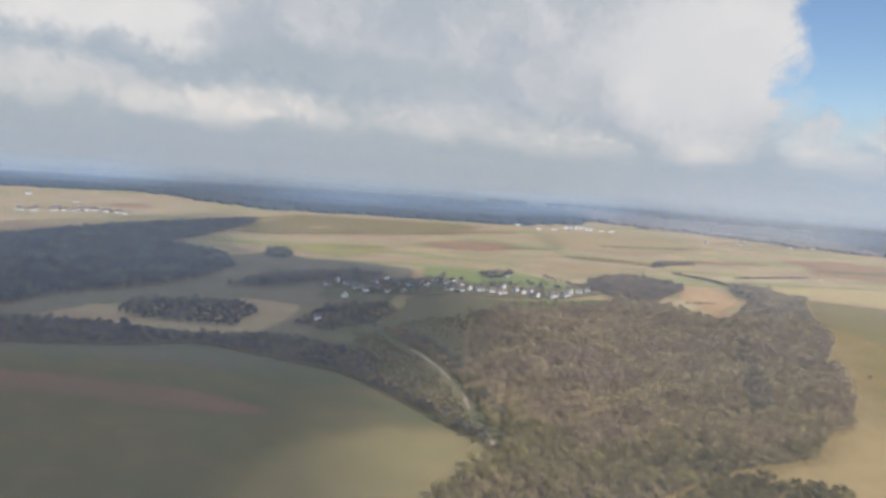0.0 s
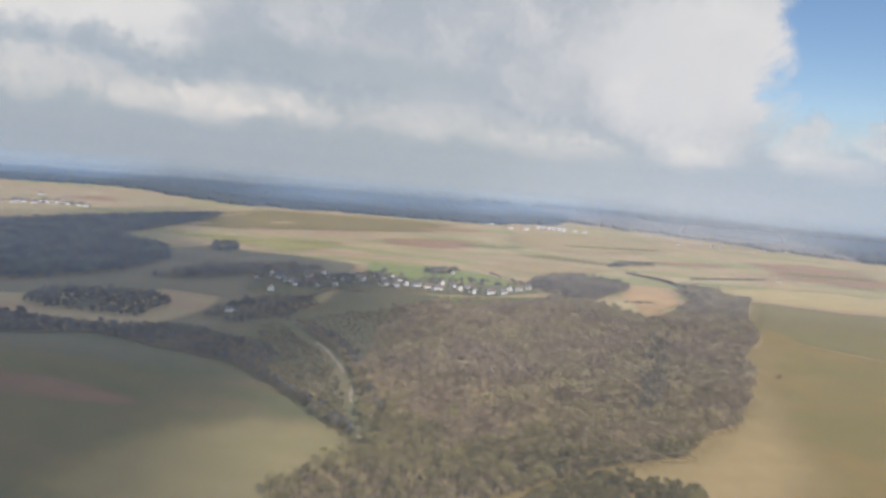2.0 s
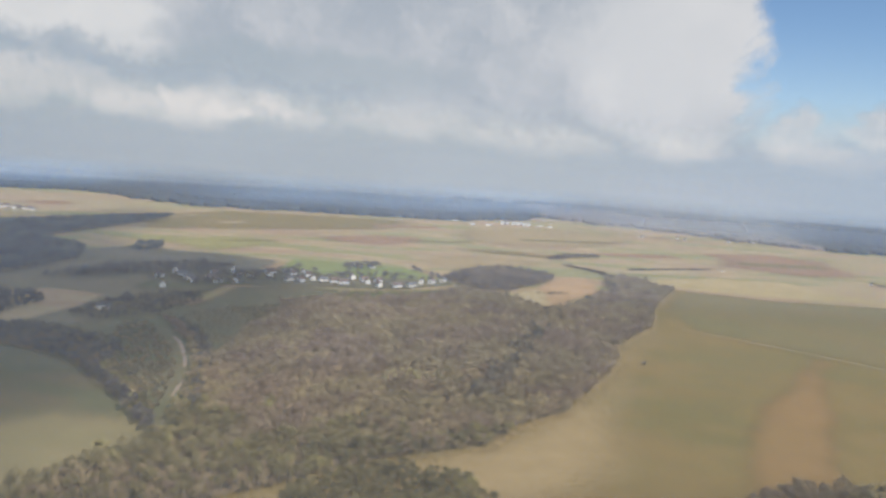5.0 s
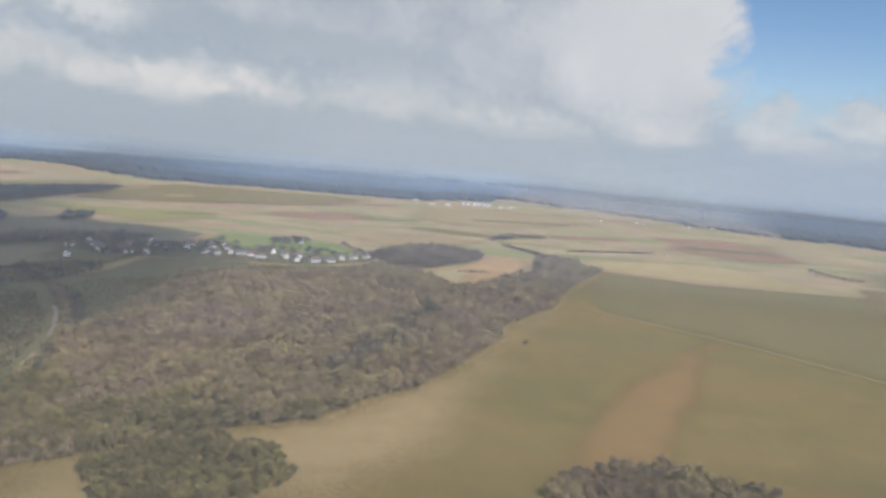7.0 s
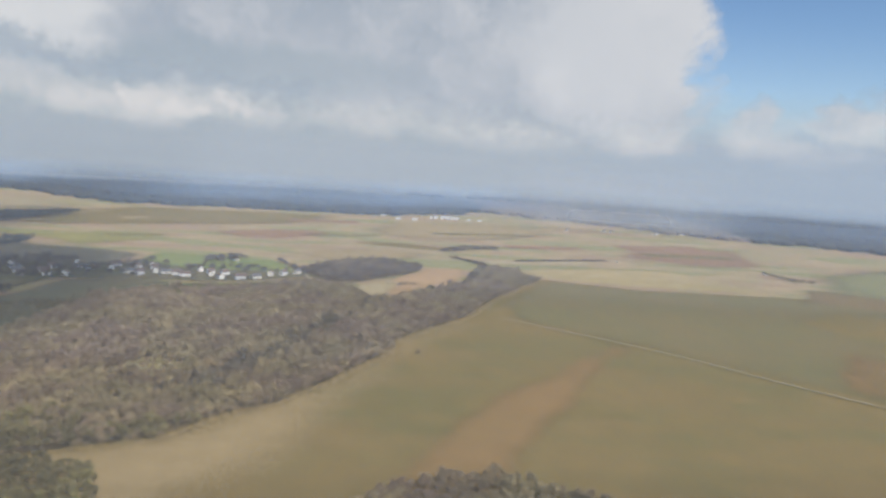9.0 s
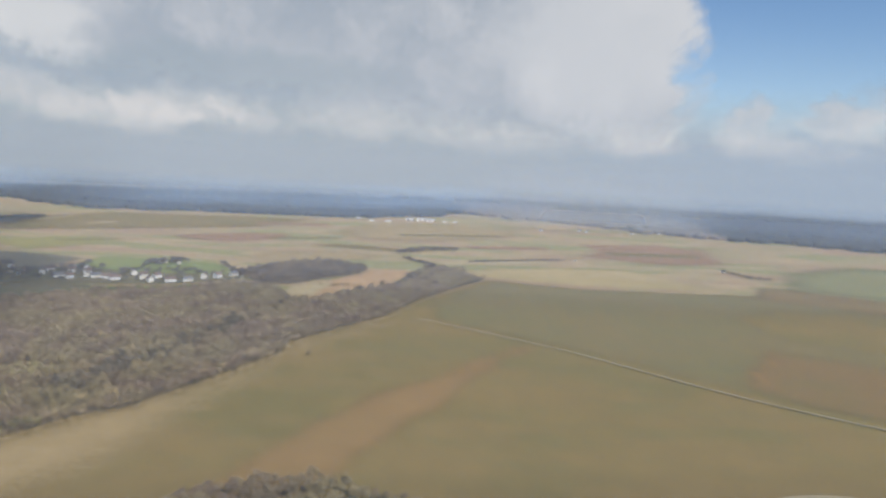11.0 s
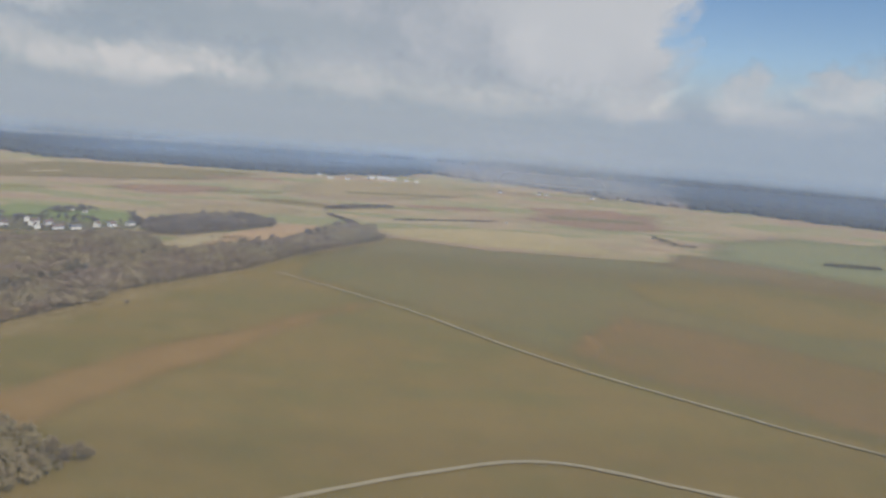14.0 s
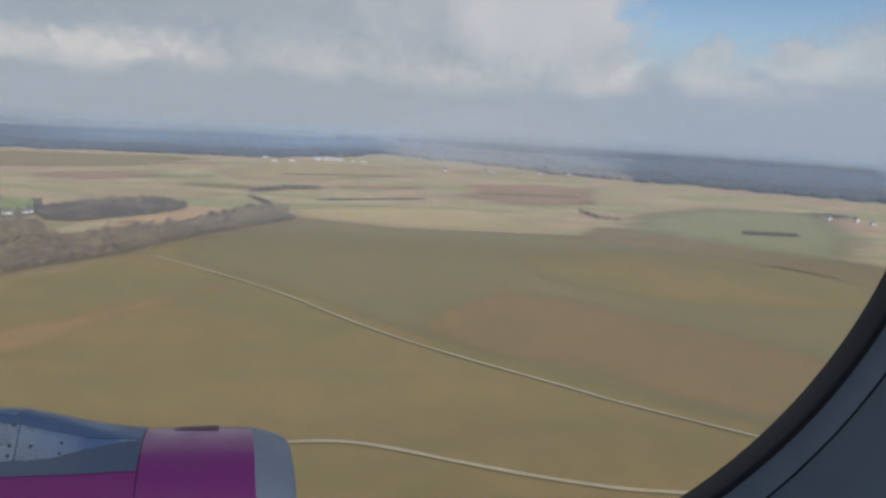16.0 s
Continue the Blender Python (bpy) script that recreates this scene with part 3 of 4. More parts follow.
wood("wood", main_spots[(main_spots[:, 1] >= 450) & ~dark & ~brush], 7, 7.4, M_FARTWIG, "bare brown winter wood reaching to the village", 125, 0.52)
wood("wood", main_spots[dark], 25, 8.0, M_SHADETWIG, "trees inside the bare wood, shade put into their colour", 130, 0.62)
wood("wood", main_spots[brush], 26, 3.4, M_BRUSH, "yellowish young brush in a felled patch", 90, 0.5)
wood("wood", scatter(LEFT, 3.8, 4), 9, 4.8, M_DARKTWIG, "bare wood in the valley, shade put into its dark tone", 80, 0.65)
wood("wood", scatter([(-216, 885), (-223, 944), (-202, 961), (-178, 895), (-188, 853)], 5.0, 48), 48, 5.0, M_HAZYTWIG, "small dark clump on the plain", 50, 1.0)
wood("scrub", scatter(GLADE, 5.5, 49), 49, 2.2, M_SCRUB, "low scrub on the grass beside the track", 40, 0.5)
wood("scrub", scatter(SCRUB, 3.9, 41), 41, 3.4, M_SCRUB, "brown scrub in the valley's corner", 60, 0.6)
wood("hedge", scatter(HEDGE, 3.4, 42), 42, 5.5, M_DARKTWIG, "dark hedge along the green field", 60, 0.6)
wood("hedge", scatter(LINE, 3.6, 43), 43, 6.5, M_DARKTWIG, "dark row of trees beside the woodland track", 70, 0.6)
wood("scrub", scatter([(-1, 599), (34, 621), (44, 600), (36, 566), (8, 576)], 5.0, 44), 44, 2.6, M_SCRUB, "low brown scrub below the paddock", 50, 0.6)
wood("scrub", scatter([(34, 621), (72, 643), (115, 660), (158, 687), (189, 722), (186, 729), (152, 714), (112, 701), (76, 690), (50, 655)], 4.2, 45), 45, 3.4, M_FARTWIG, "low bare scrub in front of the cottages", 60, 0.6)
wood("scrub", scatter([(262, 745), (268, 752), (296, 764), (304, 758), (284, 744)], 4.0, 46), 46, 2.0, M_SCRUB, "brown scrub in the clearing", 50, 0.6)
wood("wood", scatter(SHADY, 5.2, 5), 10, 6.5, M_HAZYTWIG, "dark wood under a cloud's shadow", 36, 1.3)
wood("wood", scatter(COPSE, 4.5, 6), 11, 7.5, M_COPSE, "bare copse beside a clearing", 70, 0.8)
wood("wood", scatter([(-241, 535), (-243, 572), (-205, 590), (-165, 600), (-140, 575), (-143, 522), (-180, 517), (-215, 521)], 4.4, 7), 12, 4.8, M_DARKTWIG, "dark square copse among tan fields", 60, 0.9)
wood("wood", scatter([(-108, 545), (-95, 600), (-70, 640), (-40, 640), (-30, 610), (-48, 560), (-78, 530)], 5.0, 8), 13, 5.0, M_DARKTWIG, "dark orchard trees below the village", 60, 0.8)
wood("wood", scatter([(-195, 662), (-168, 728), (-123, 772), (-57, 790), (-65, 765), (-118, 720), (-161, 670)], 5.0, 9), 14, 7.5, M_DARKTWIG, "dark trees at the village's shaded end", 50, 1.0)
wood("wood", scatter([(112, 296), (141, 318), (157, 321), (185, 311), (199, 286), (180, 262), (130, 265)], 3.0, 10), 15, 5.0, M_IVY, "small ivy green copse on a field's edge", 240, 0.34)
wood("wood", scatter([(288, 282), (304, 300), (324, 309), (345, 311), (365, 302), (385, 294), (370, 262), (310, 258)], 3.2, 11), 16, 5.4, M_TWIG, "small bare copse in the open field", 260, 0.33)
wood("wood", scatter([(316, 1060), (350, 1125), (405, 1140), (412, 1122), (360, 1090), (325, 1050)], 4.4, 12), 17, 5.0, M_COPSE, "long bare spinney on the plain", 40, 1.0)
wood("wood", scatter([(-62, 668), (-70, 700), (0, 812), (40, 812), (30, 790), (-10, 740)], 9, 13), 18, 6.5, M_DARKTWIG, "garden trees among village houses", 50, 1.2)
wood("wood", scatter([(40, 756), (66, 828), (84, 862), (92, 856), (70, 810), (170, 800), (182, 790)], 9, 14), 19, 6.0, M_DARKTWIG, "garden trees behind cottages", 50, 1.2)
wood("wood", scatter([(-740, 1205), (-720, 1250), (-640, 1330), (-560, 1300), (-550, 1270), (-640, 1240)], 11, 47), 47, 3.6, M_DARKTWIG, "garden trees in the distant village", 40, 1.3)
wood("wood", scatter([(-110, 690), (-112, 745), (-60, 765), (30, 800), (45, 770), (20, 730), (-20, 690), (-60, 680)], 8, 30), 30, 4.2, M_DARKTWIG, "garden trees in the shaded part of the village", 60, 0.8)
wood("wood", scatter([(20, 720), (20, 740), (90, 775), (150, 775), (140, 728), (100, 722)], 11, 31), 31, 3.2, M_DARKTWIG, "garden shrubs between cottages", 50, 0.7)
wood("wood", scatter([(50, 838), (62, 872), (96, 872), (86, 842)], 6, 15), 20, 7.0, M_DARKTWIG, "trees round a farmstead", 45, 1.2)
wood("wood", scatter([(763, 1028), (769, 1030), (786, 962), (806, 960), (804, 950), (776, 950)], 5, 16), 21, 4.0, M_IVY, "straggling hedge in a green field", 40, 1.0)
wood("wood", scatter([(1110, 1100), (1125, 1075), (1165, 1068), (1168, 1085)], 6, 17), 22, 7.0, M_DARKTWIG, "trees round a distant farm", 40, 1.3)
wood("wood", scatter([(930, 890), (937, 902), (995, 905), (1000, 888)], 3.2, 18), 23, 2.6, M_IVY, "low green scrub in a field", 40, 1.2)
wood("wood", scatter([(421, 995), (420, 1000), (556, 1072), (560, 1067)], 2.6, 20), 27, 2.0, M_COPSE, "low dark hedge across the plain", 30, 0.9)
wood("wood", scatter([(128, 872), (133, 878), (181, 794), (175, 790)], 4.5, 21), 28, 4.0, M_DARKTWIG, "hedge between meadow and copse", 40, 0.8)
wood("wood", scatter([(331, 1003), (337, 1006), (374, 952), (384, 908), (377, 906), (367, 946)], 3.0, 19), 24, 2.6, M_COPSE, "dark hedge along a field edge", 40, 1.2)


# ---- far woods: lumpy canopies ----
def canopy(name, poly, gap, height, seed, label, mat=M_CANOPY):
    spots = scatter(rim(poly, 45, 32), gap, seed)
    rng = np.random.default_rng(seed)
    # glades
    glade = np.array([noise.fractal((x * 0.004, y * 0.0075, seed), 0.8, 2.0, 3) for x, y in spots])
    spots = spots[glade < 0.34]
    n = len(spots)
    ring, lumps, tris = 7, [], []
    ang = np.arange(ring) * 2 * np.pi / ring
    for lev, (rad, hh) in enumerate(((0.62, 0.0), (0.8, 0.55), (0.45, 0.9))):
        r = gap * rad * rng.uniform(0.75, 1.3, (n, ring))
        z = height * hh * rng.uniform(0.8, 1.2, (n, ring)) - (0.5 if lev == 0 else 0)
        lumps.append(np.stack([spots[:, :1] + np.cos(ang) * r, spots[:, 1:] + np.sin(ang) * r, z], 2))
    lumps.append(np.stack([spots[:, 0], spots[:, 1], height * rng.uniform(0.85, 1.25, n)], 1)[:, None])
    v = np.concatenate(lumps, 1)
    for lev in range(2):
        for i in range(ring):
            j = (i + 1) % ring
            a, b = lev * ring, (lev + 1) * ring
            tris += [(a + i, a + j, b + j), (a + i, b + j, b + i)]
    tris += [(2 * ring + i, 2 * ring + (i + 1) % ring, 3 * ring) for i in range(ring)]
    f = (np.array(tris)[None] + (np.arange(n) * v.shape[1])[:, None, None]).reshape(-1, 3)
    me = fast_mesh(name, v.reshape(-1, 3), f)
    me.materials.append(mat)
    return tagged(new(name, me), label, "forest", kind="stuff")


# floors take the canopy's blue-black, shade and haze put into the colour
FAR_FLOORS = (
    [(-1600, 1520), (-902, 1820), (-779, 1890), (-500, 1710), (-394, 1640), (-102, 1680), (161, 1710), (330, 1870), (460, 2100), (400, 2580), (-100, 2620), (-600, 2460), (-1800, 2140)],
    [(540, 1915), (700, 1870), (829, 1660), (960, 1600), (1004, 1580), (1372, 1365), (2000, 1120), (2250, 1600), (1700, 2150), (1000, 2260), (600, 2230)])
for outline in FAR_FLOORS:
    drape("forest_floor", outline, M_CANOPY, "ground under far woods, painted in the canopy's dark blue", "ground", step=90, wobble=10)
drape("field", [(-1400, 2380), (-1086, 2560), (-793, 2690), (-420, 2760), (-420, 2880), (-900, 2880), (-1500, 2640)], M_GOLD, "pale field behind the far forest", step=60, wobble=8, soft=60)
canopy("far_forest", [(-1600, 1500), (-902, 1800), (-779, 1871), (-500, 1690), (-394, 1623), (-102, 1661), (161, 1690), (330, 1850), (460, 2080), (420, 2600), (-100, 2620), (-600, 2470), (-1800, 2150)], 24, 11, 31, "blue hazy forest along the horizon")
canopy("far_forest", [(529, 1899), (700, 1850), (829, 1640), (960, 1580), (1060, 1900), (1000, 2280), (600, 2250)], 24, 9, 32, "brown hazy woods behind the plain", M_BROWNWOOD)
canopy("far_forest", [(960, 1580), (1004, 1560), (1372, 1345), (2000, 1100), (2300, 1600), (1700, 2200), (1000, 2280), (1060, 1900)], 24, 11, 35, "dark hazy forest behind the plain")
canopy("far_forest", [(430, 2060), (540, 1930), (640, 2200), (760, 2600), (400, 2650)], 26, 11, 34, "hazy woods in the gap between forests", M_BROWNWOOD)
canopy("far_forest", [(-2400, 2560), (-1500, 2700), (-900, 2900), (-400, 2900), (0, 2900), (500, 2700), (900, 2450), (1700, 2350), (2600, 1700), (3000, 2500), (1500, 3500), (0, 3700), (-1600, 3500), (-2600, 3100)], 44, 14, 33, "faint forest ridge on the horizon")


# ---- sky: cloud banks and haze ----
HUB = (290.0, 38.0, 129.0)


def curtain(name, radius, low, high, mat, label, a0=-100, a1=100):
    """A tall curved bank round the flight; its map is azimuth and elevation in degrees."""
    az, el = np.arange(a0, a1 + 1, 5.0), np.linspace(low, high, 13)
    ga, ge = np.meshgrid(np.radians(az), np.radians(el))
    v = np.stack([HUB[0] + radius * np.sin(ga), HUB[1] + radius * np.cos(ga), HUB[2] + radius * np.tan(ge)], 2).reshape(-1, 3)
    w = len(az)
    f = [(r * w + c, r * w + c + 1, (r + 1) * w + c + 1, (r + 1) * w + c) for r in range(len(el) - 1) for c in range(w - 1)]
    me = bpy.data.meshes.new(name)
    me.from_pydata(v.tolist(), [], f)
    uv = me.uv_layers.new(name="sky")
    deg = np.degrees(np.stack([ga.ravel(), ge.ravel()], 1))
    for loop in me.loops:
        uv.data[loop.index].uv = deg[loop.vertex_index]
    me.materials.append(mat)
    return tagged(new(name, me), label, "sky", kind="structure")


def cloud_stuff(name):
    """A cloud's own map, frayed by noise at two sizes."""
    mat = bpy.data.materials.new(name)
    mat.use_nodes = True
    nt = mat.node_tree
    nt.nodes.remove(nt.nodes["Principled BSDF"])
    uv = nt.nodes.new("ShaderNodeUVMap")
    uv.uv_map = "sky"
    raw = uv.outputs[0]

    def fray(scale, amount, vec):
        n = nt.nodes.new("ShaderNodeTexNoise")
        n.inputs["Scale"].default_value, n.inputs["Detail"].default_value, n.inputs["Roughness"].default_value = scale, 6, 0.62
        nt.links.new(raw, n.inputs["Vector"])
        off = n_vec(nt, "SUBTRACT", n.outputs["Color"], (0.5, 0.5, 0.5))
        return n_vec(nt, "ADD", vec, n_vec(nt, "MULTIPLY", off, (amount * 1.6, amount, 0)))
    return mat, nt, raw, fray(0.9, 1.4, fray(0.22, 5.0, raw))


def puff(nt, vec, az, el, ra, re, soft=0.42):
    d = n_vec(nt, "MULTIPLY", n_vec(nt, "SUBTRACT", vec, (az, el, 0)), (1 / ra, 1 / re, 0))
    return n_range(nt, n_vec(nt, "LENGTH", d, (0, 0, 0)), 1.0 - soft, 1.0 + soft, 1.0, 0.0)


def finish_cloud(mat, nt, col, alpha):
    em = nt.nodes.new("ShaderNodeEmission")
    clear = nt.nodes.new("ShaderNodeBsdfTransparent")
    mix = nt.nodes.new("ShaderNodeMixShader")
    put(nt, em.inputs["Color"], col)
    put(nt, mix.inputs[0], alpha)
    nt.links.new(clear.outputs[0], mix.inputs[1])
    nt.links.new(em.outputs[0], mix.inputs[2])
    nt.links.new(mix.outputs[0], nt.nodes["Material Output"].inputs[0])


# far bank: grey veil over the horizon, with sunlit heaps along it
far_mat, fnt, fraw, fvec = cloud_stuff("far_cloud_bank")
sep = fnt.nodes.new("ShaderNodeSeparateXYZ")
fnt.links.new(fraw, sep.inputs[0])
az, el = sep.outputs[0], sep.outputs[1]
right = n_range(fnt, az, 2.0, 30.0)
col = n_mix(fnt, right, (0.385, 0.448, 0.487), (0.365, 0.452, 0.55))
col = n_mix(fnt, n_range(fnt, el, 3.6, 5.4, 0.0, 0.85), col, (0.34, 0.42, 0.50))
col = n_mix(fnt, n_math(fnt, "MULTIPLY", n_range(fnt, n_noise(fnt, fvec, 0.16, 5, 0.6), 0.42, 0.7), 0.4), col, (0.505, 0.53, 0.55))
col = n_mix(fnt, n_range(fnt, el, -3.0, -0.3, 0.75, 0.0), col, (0.36, 0.42, 0.50))
heaps = ((15.9, 3.3, 3.2, 1.8), (23.6, 3.8, 2.2, 1.8), (29.5, 4.6, 3.0, 1.4), (27.0, 2.0, 4.0, 1.0), (37.0, 5.5, 6.0, 2.5), (-23.0, 2.9, 4.0, 1.1), (-18.0, 3.7, 4.6, 1.5), (-31.0, 3.8, 6.0, 1.4), (-4.0, 3.4, 7.0, 1.3),
         (5.0, 2.3, 5.0, 1.2), (-40.0, 4.5, 6.0, 2.0))
cover = n_range(fnt, n_math(fnt, "ADD", el, n_range(fnt, az, -4.0, 16.0, -4.5, 0.4)), 7.2, 2.6)
for k, (a, e, ra, re) in enumerate(heaps):
    p = puff(fnt, fvec, a, e, ra, re)
    lump = n_range(fnt, n_noise(fnt, fvec, 0.55, 5, 0.6), 0.3, 0.68, 0.5, 1.0)
    col = n_mix(fnt, n_math(fnt, "MULTIPLY", n_math(fnt, "MULTIPLY", p, lump), (0.95, 0.6, 0.6, 0.4, 0.5, 0.85, 0.85, 0.55, 0.5, 0.6, 0.5)[k]), col, (0.79, 0.755, 0.71))
    cover = n_math(fnt, "MAXIMUM", cover, n_math(fnt, "MULTIPLY", p, 0.9))
finish_cloud(far_mat, fnt, col, cover)
curtain("cloud_bank", 3900.0, -2.6, 34.0, far_mat, "distant grey cloud bank with sunlit heaps")

# glowing sheet that paints the haze closing the horizon
bank_mat, bnt, braw, bvec = cloud_stuff("horizon_haze")
sep = bnt.nodes.new("ShaderNodeSeparateXYZ")
bnt.links.new(braw, sep.inputs[0])
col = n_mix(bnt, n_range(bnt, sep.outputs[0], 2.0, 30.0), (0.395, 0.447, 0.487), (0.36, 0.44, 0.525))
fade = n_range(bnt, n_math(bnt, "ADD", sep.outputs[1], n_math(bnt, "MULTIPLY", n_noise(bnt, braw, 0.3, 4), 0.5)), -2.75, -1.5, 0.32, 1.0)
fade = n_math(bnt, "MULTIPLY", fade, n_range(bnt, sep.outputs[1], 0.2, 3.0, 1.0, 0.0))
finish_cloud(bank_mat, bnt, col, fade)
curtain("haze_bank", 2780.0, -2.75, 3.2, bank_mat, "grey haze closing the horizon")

# near deck: a wide grey and white layer that ends in a ragged edge against blue sky
deck_mat, dnt, draw, dvec = cloud_stuff("near_cloud_deck")
sep = dnt.nodes.new("ShaderNodeSeparateXYZ")
dnt.links.new(dvec, sep.inputs[0])
az, el = sep.outputs[0], sep.outputs[1]
edge = n_range(dnt, n_math(dnt, "ADD", az, n_math(dnt, "MULTIPLY", el, -0.05)), 17.8, 20.6, 1.0, 0.0)
slope = n_math(dnt, "ADD", el, n_math(dnt, "MULTIPLY", az, 0.07))
base = n_range(dnt, slope, 2.6, 5.2)
cover = n_math(dnt, "MULTIPLY", edge, base)
tone = n_range(dnt, n_noise(dnt, dvec, 0.12, 6, 0.6), 0.36, 0.68)
col = n_mix(dnt, tone, (0.415, 0.462, 0.515), (0.595, 0.61, 0.628))
col = n_mix(dnt, n_math(dnt, "MULTIPLY", puff(dnt, dvec, -16.0, 6.2, 13.0, 2.0), 0.75), col, (0.365, 0.43, 0.48))
col = n_mix(dnt, n_math(dnt, "MULTIPLY", puff(dnt, dvec, 14.0, 9.5, 8.0, 6.0), 0.75), col, (0.72, 0.72, 0.715))
col = n_mix(dnt, n_math(dnt, "MULTIPLY", puff(dnt, dvec, -31.0, 8.6, 7.0, 2.4), 0.7), col, (0.80, 0.79, 0.76))
finish_cloud(deck_mat, dnt, col, cover)
curtain("cloud_deck", 2750.0, 0.0, 40.0, deck_mat, "broad grey and white cloud deck with ragged edge")

# thin tinted sheets that imitate haze over the land and before the far woods
def haze_stuff(name, tint, thickness, spread=None):
    """Tinted sheet that imitates haze: mostly clear; thickness is a list of (height, share scattered)."""
    mat = bpy.data.materials.new(name)
    mat.use_nodes = True
    nt = mat.node_tree
    nt.nodes.remove(nt.nodes["Principled BSDF"])
    dif = nt.nodes.new("ShaderNodeBsdfDiffuse")
    dif.inputs["Color"].default_value = (*tint, 1)
    tra = nt.nodes.new("ShaderNodeBsdfTransparent")
    mixer = nt.nodes.new("ShaderNodeMixShader")
    height = nt.nodes.new("ShaderNodeSeparateXYZ")
    nt.links.new(place_of(nt), height.inputs[0])
    share = thickness[0][1]
    for (h0, s0), (h1, s1) in zip(thickness, thickness[1:]):
        share = n_math(nt, "ADD", share, n_range(nt, height.outputs[2], h0, h1, 0.0, s1 - s0))
    if spread:
        # thickest in the middle of the sheet, gone at its two ends
        share = n_math(nt, "MULTIPLY", share, n_math(nt, "MULTIPLY", n_range(nt, height.outputs[0], spread[0], spread[1]), n_range(nt, height.outputs[0], spread[3], spread[2])))
    put(nt, mixer.inputs[0], share)
    nt.links.new(tra.outputs[0], mixer.inputs[1])
    nt.links.new(dif.outputs[0], mixer.inputs[2])
    nt.links.new(mixer.outputs[0], nt.nodes["Material Output"].inputs[0])
    return mat


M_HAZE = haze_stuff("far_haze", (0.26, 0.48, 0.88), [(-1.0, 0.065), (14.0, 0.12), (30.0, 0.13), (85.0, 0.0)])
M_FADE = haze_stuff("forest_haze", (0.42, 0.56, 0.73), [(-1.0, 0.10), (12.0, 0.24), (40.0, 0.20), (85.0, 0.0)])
# one sheet near the flight; its grading by height imitates haze growing with distance
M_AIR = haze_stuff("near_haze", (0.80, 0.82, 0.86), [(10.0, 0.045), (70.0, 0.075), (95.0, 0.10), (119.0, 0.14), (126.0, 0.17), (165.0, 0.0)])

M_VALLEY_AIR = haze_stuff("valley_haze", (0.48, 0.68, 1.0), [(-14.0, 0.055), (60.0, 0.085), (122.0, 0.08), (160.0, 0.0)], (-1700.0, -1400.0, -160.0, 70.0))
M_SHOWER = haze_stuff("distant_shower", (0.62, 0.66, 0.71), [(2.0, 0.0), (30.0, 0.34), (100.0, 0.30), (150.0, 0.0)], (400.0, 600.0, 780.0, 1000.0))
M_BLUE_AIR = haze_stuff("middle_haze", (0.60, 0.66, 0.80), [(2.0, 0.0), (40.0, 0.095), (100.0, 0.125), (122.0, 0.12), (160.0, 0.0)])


def haze(pts, top=135.0, mat=M_HAZE, label="thin blue haze hanging before the far woods"):
    line = smooth_line(pts, 6)
    v = [(p[0], p[1], z) for p in line for z in (-1.0, top * 0.3, top * 0.65, top)]
    f = [(4 * i + k, 4 * i + 4 + k, 4 * i + 5 + k, 4 * i + 1 + k) for i in range(len(line) - 1) for k in range(3)]
    me = bpy.data.meshes.new("haze_layer")
    me.from_pydata(v, [], f)
    me.materials.append(mat)
    return tagged(new("haze_layer", me), label, "haze", kind="structure")


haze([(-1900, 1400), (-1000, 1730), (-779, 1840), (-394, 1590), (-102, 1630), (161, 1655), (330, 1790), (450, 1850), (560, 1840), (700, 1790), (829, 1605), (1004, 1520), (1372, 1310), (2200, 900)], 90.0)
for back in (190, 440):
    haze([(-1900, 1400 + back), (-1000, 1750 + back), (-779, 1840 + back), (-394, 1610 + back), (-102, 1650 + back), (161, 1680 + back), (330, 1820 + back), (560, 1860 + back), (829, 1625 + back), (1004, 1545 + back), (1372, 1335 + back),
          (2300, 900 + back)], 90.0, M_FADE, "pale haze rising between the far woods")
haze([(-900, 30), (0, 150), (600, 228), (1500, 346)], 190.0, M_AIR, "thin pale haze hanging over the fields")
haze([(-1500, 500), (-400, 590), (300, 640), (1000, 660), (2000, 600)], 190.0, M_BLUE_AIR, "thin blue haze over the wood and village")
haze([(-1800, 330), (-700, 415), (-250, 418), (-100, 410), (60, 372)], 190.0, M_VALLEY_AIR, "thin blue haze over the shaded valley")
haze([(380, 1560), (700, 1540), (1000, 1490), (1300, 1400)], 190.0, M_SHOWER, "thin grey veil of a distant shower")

# a cloud overhead, whose shadow lies on the valley and the dark woods
shade = [(-25, 100), (-20, 430), (36, 490), (45, 600), (52, 650), (42, 700), (5, 790), (-75, 885), (-200, 910), (-290, 985), (-320, 1300), (-420, 1450), (-540, 1140), (-640, 940), (-900, 800), (-900, 100)]
up = SUN * (900 / SUN.z)
cedge = rim([(x + up.x, y + up.y) for x, y in shade], 30, 25)
cx, cy = np.meshgrid(np.arange(-800, 900, 40.0), np.arange(-1200, 900, 40.0))
keep = inside(cx, cy, cedge)
cpts = [Vector(p) for p in cedge] + [Vector(p) for p in zip(cx[keep], cy[keep])]
cv, _, cf, *_ = cdt(cpts, [], [list(range(len(cedge)))], 1, 1e-4)
rims = np.array(cedge)
flat = np.array([(p.x, p.y) for p in cv])
deep = np.sqrt(((flat[:, None] - rims[None]) ** 2).sum(2)).min(1)
puffy = np.array([noise.fractal((x * 0.008, y * 0.008, 2.0), 0.9, 2.0, 4) for x, y in flat])
topz = 900 + np.minimum(deep, 160) * (0.7 + 0.5 * puffy)
botz = 898 - np.minimum(deep, 90) * 0.15 * (1 + puffy)
nv = len(flat)
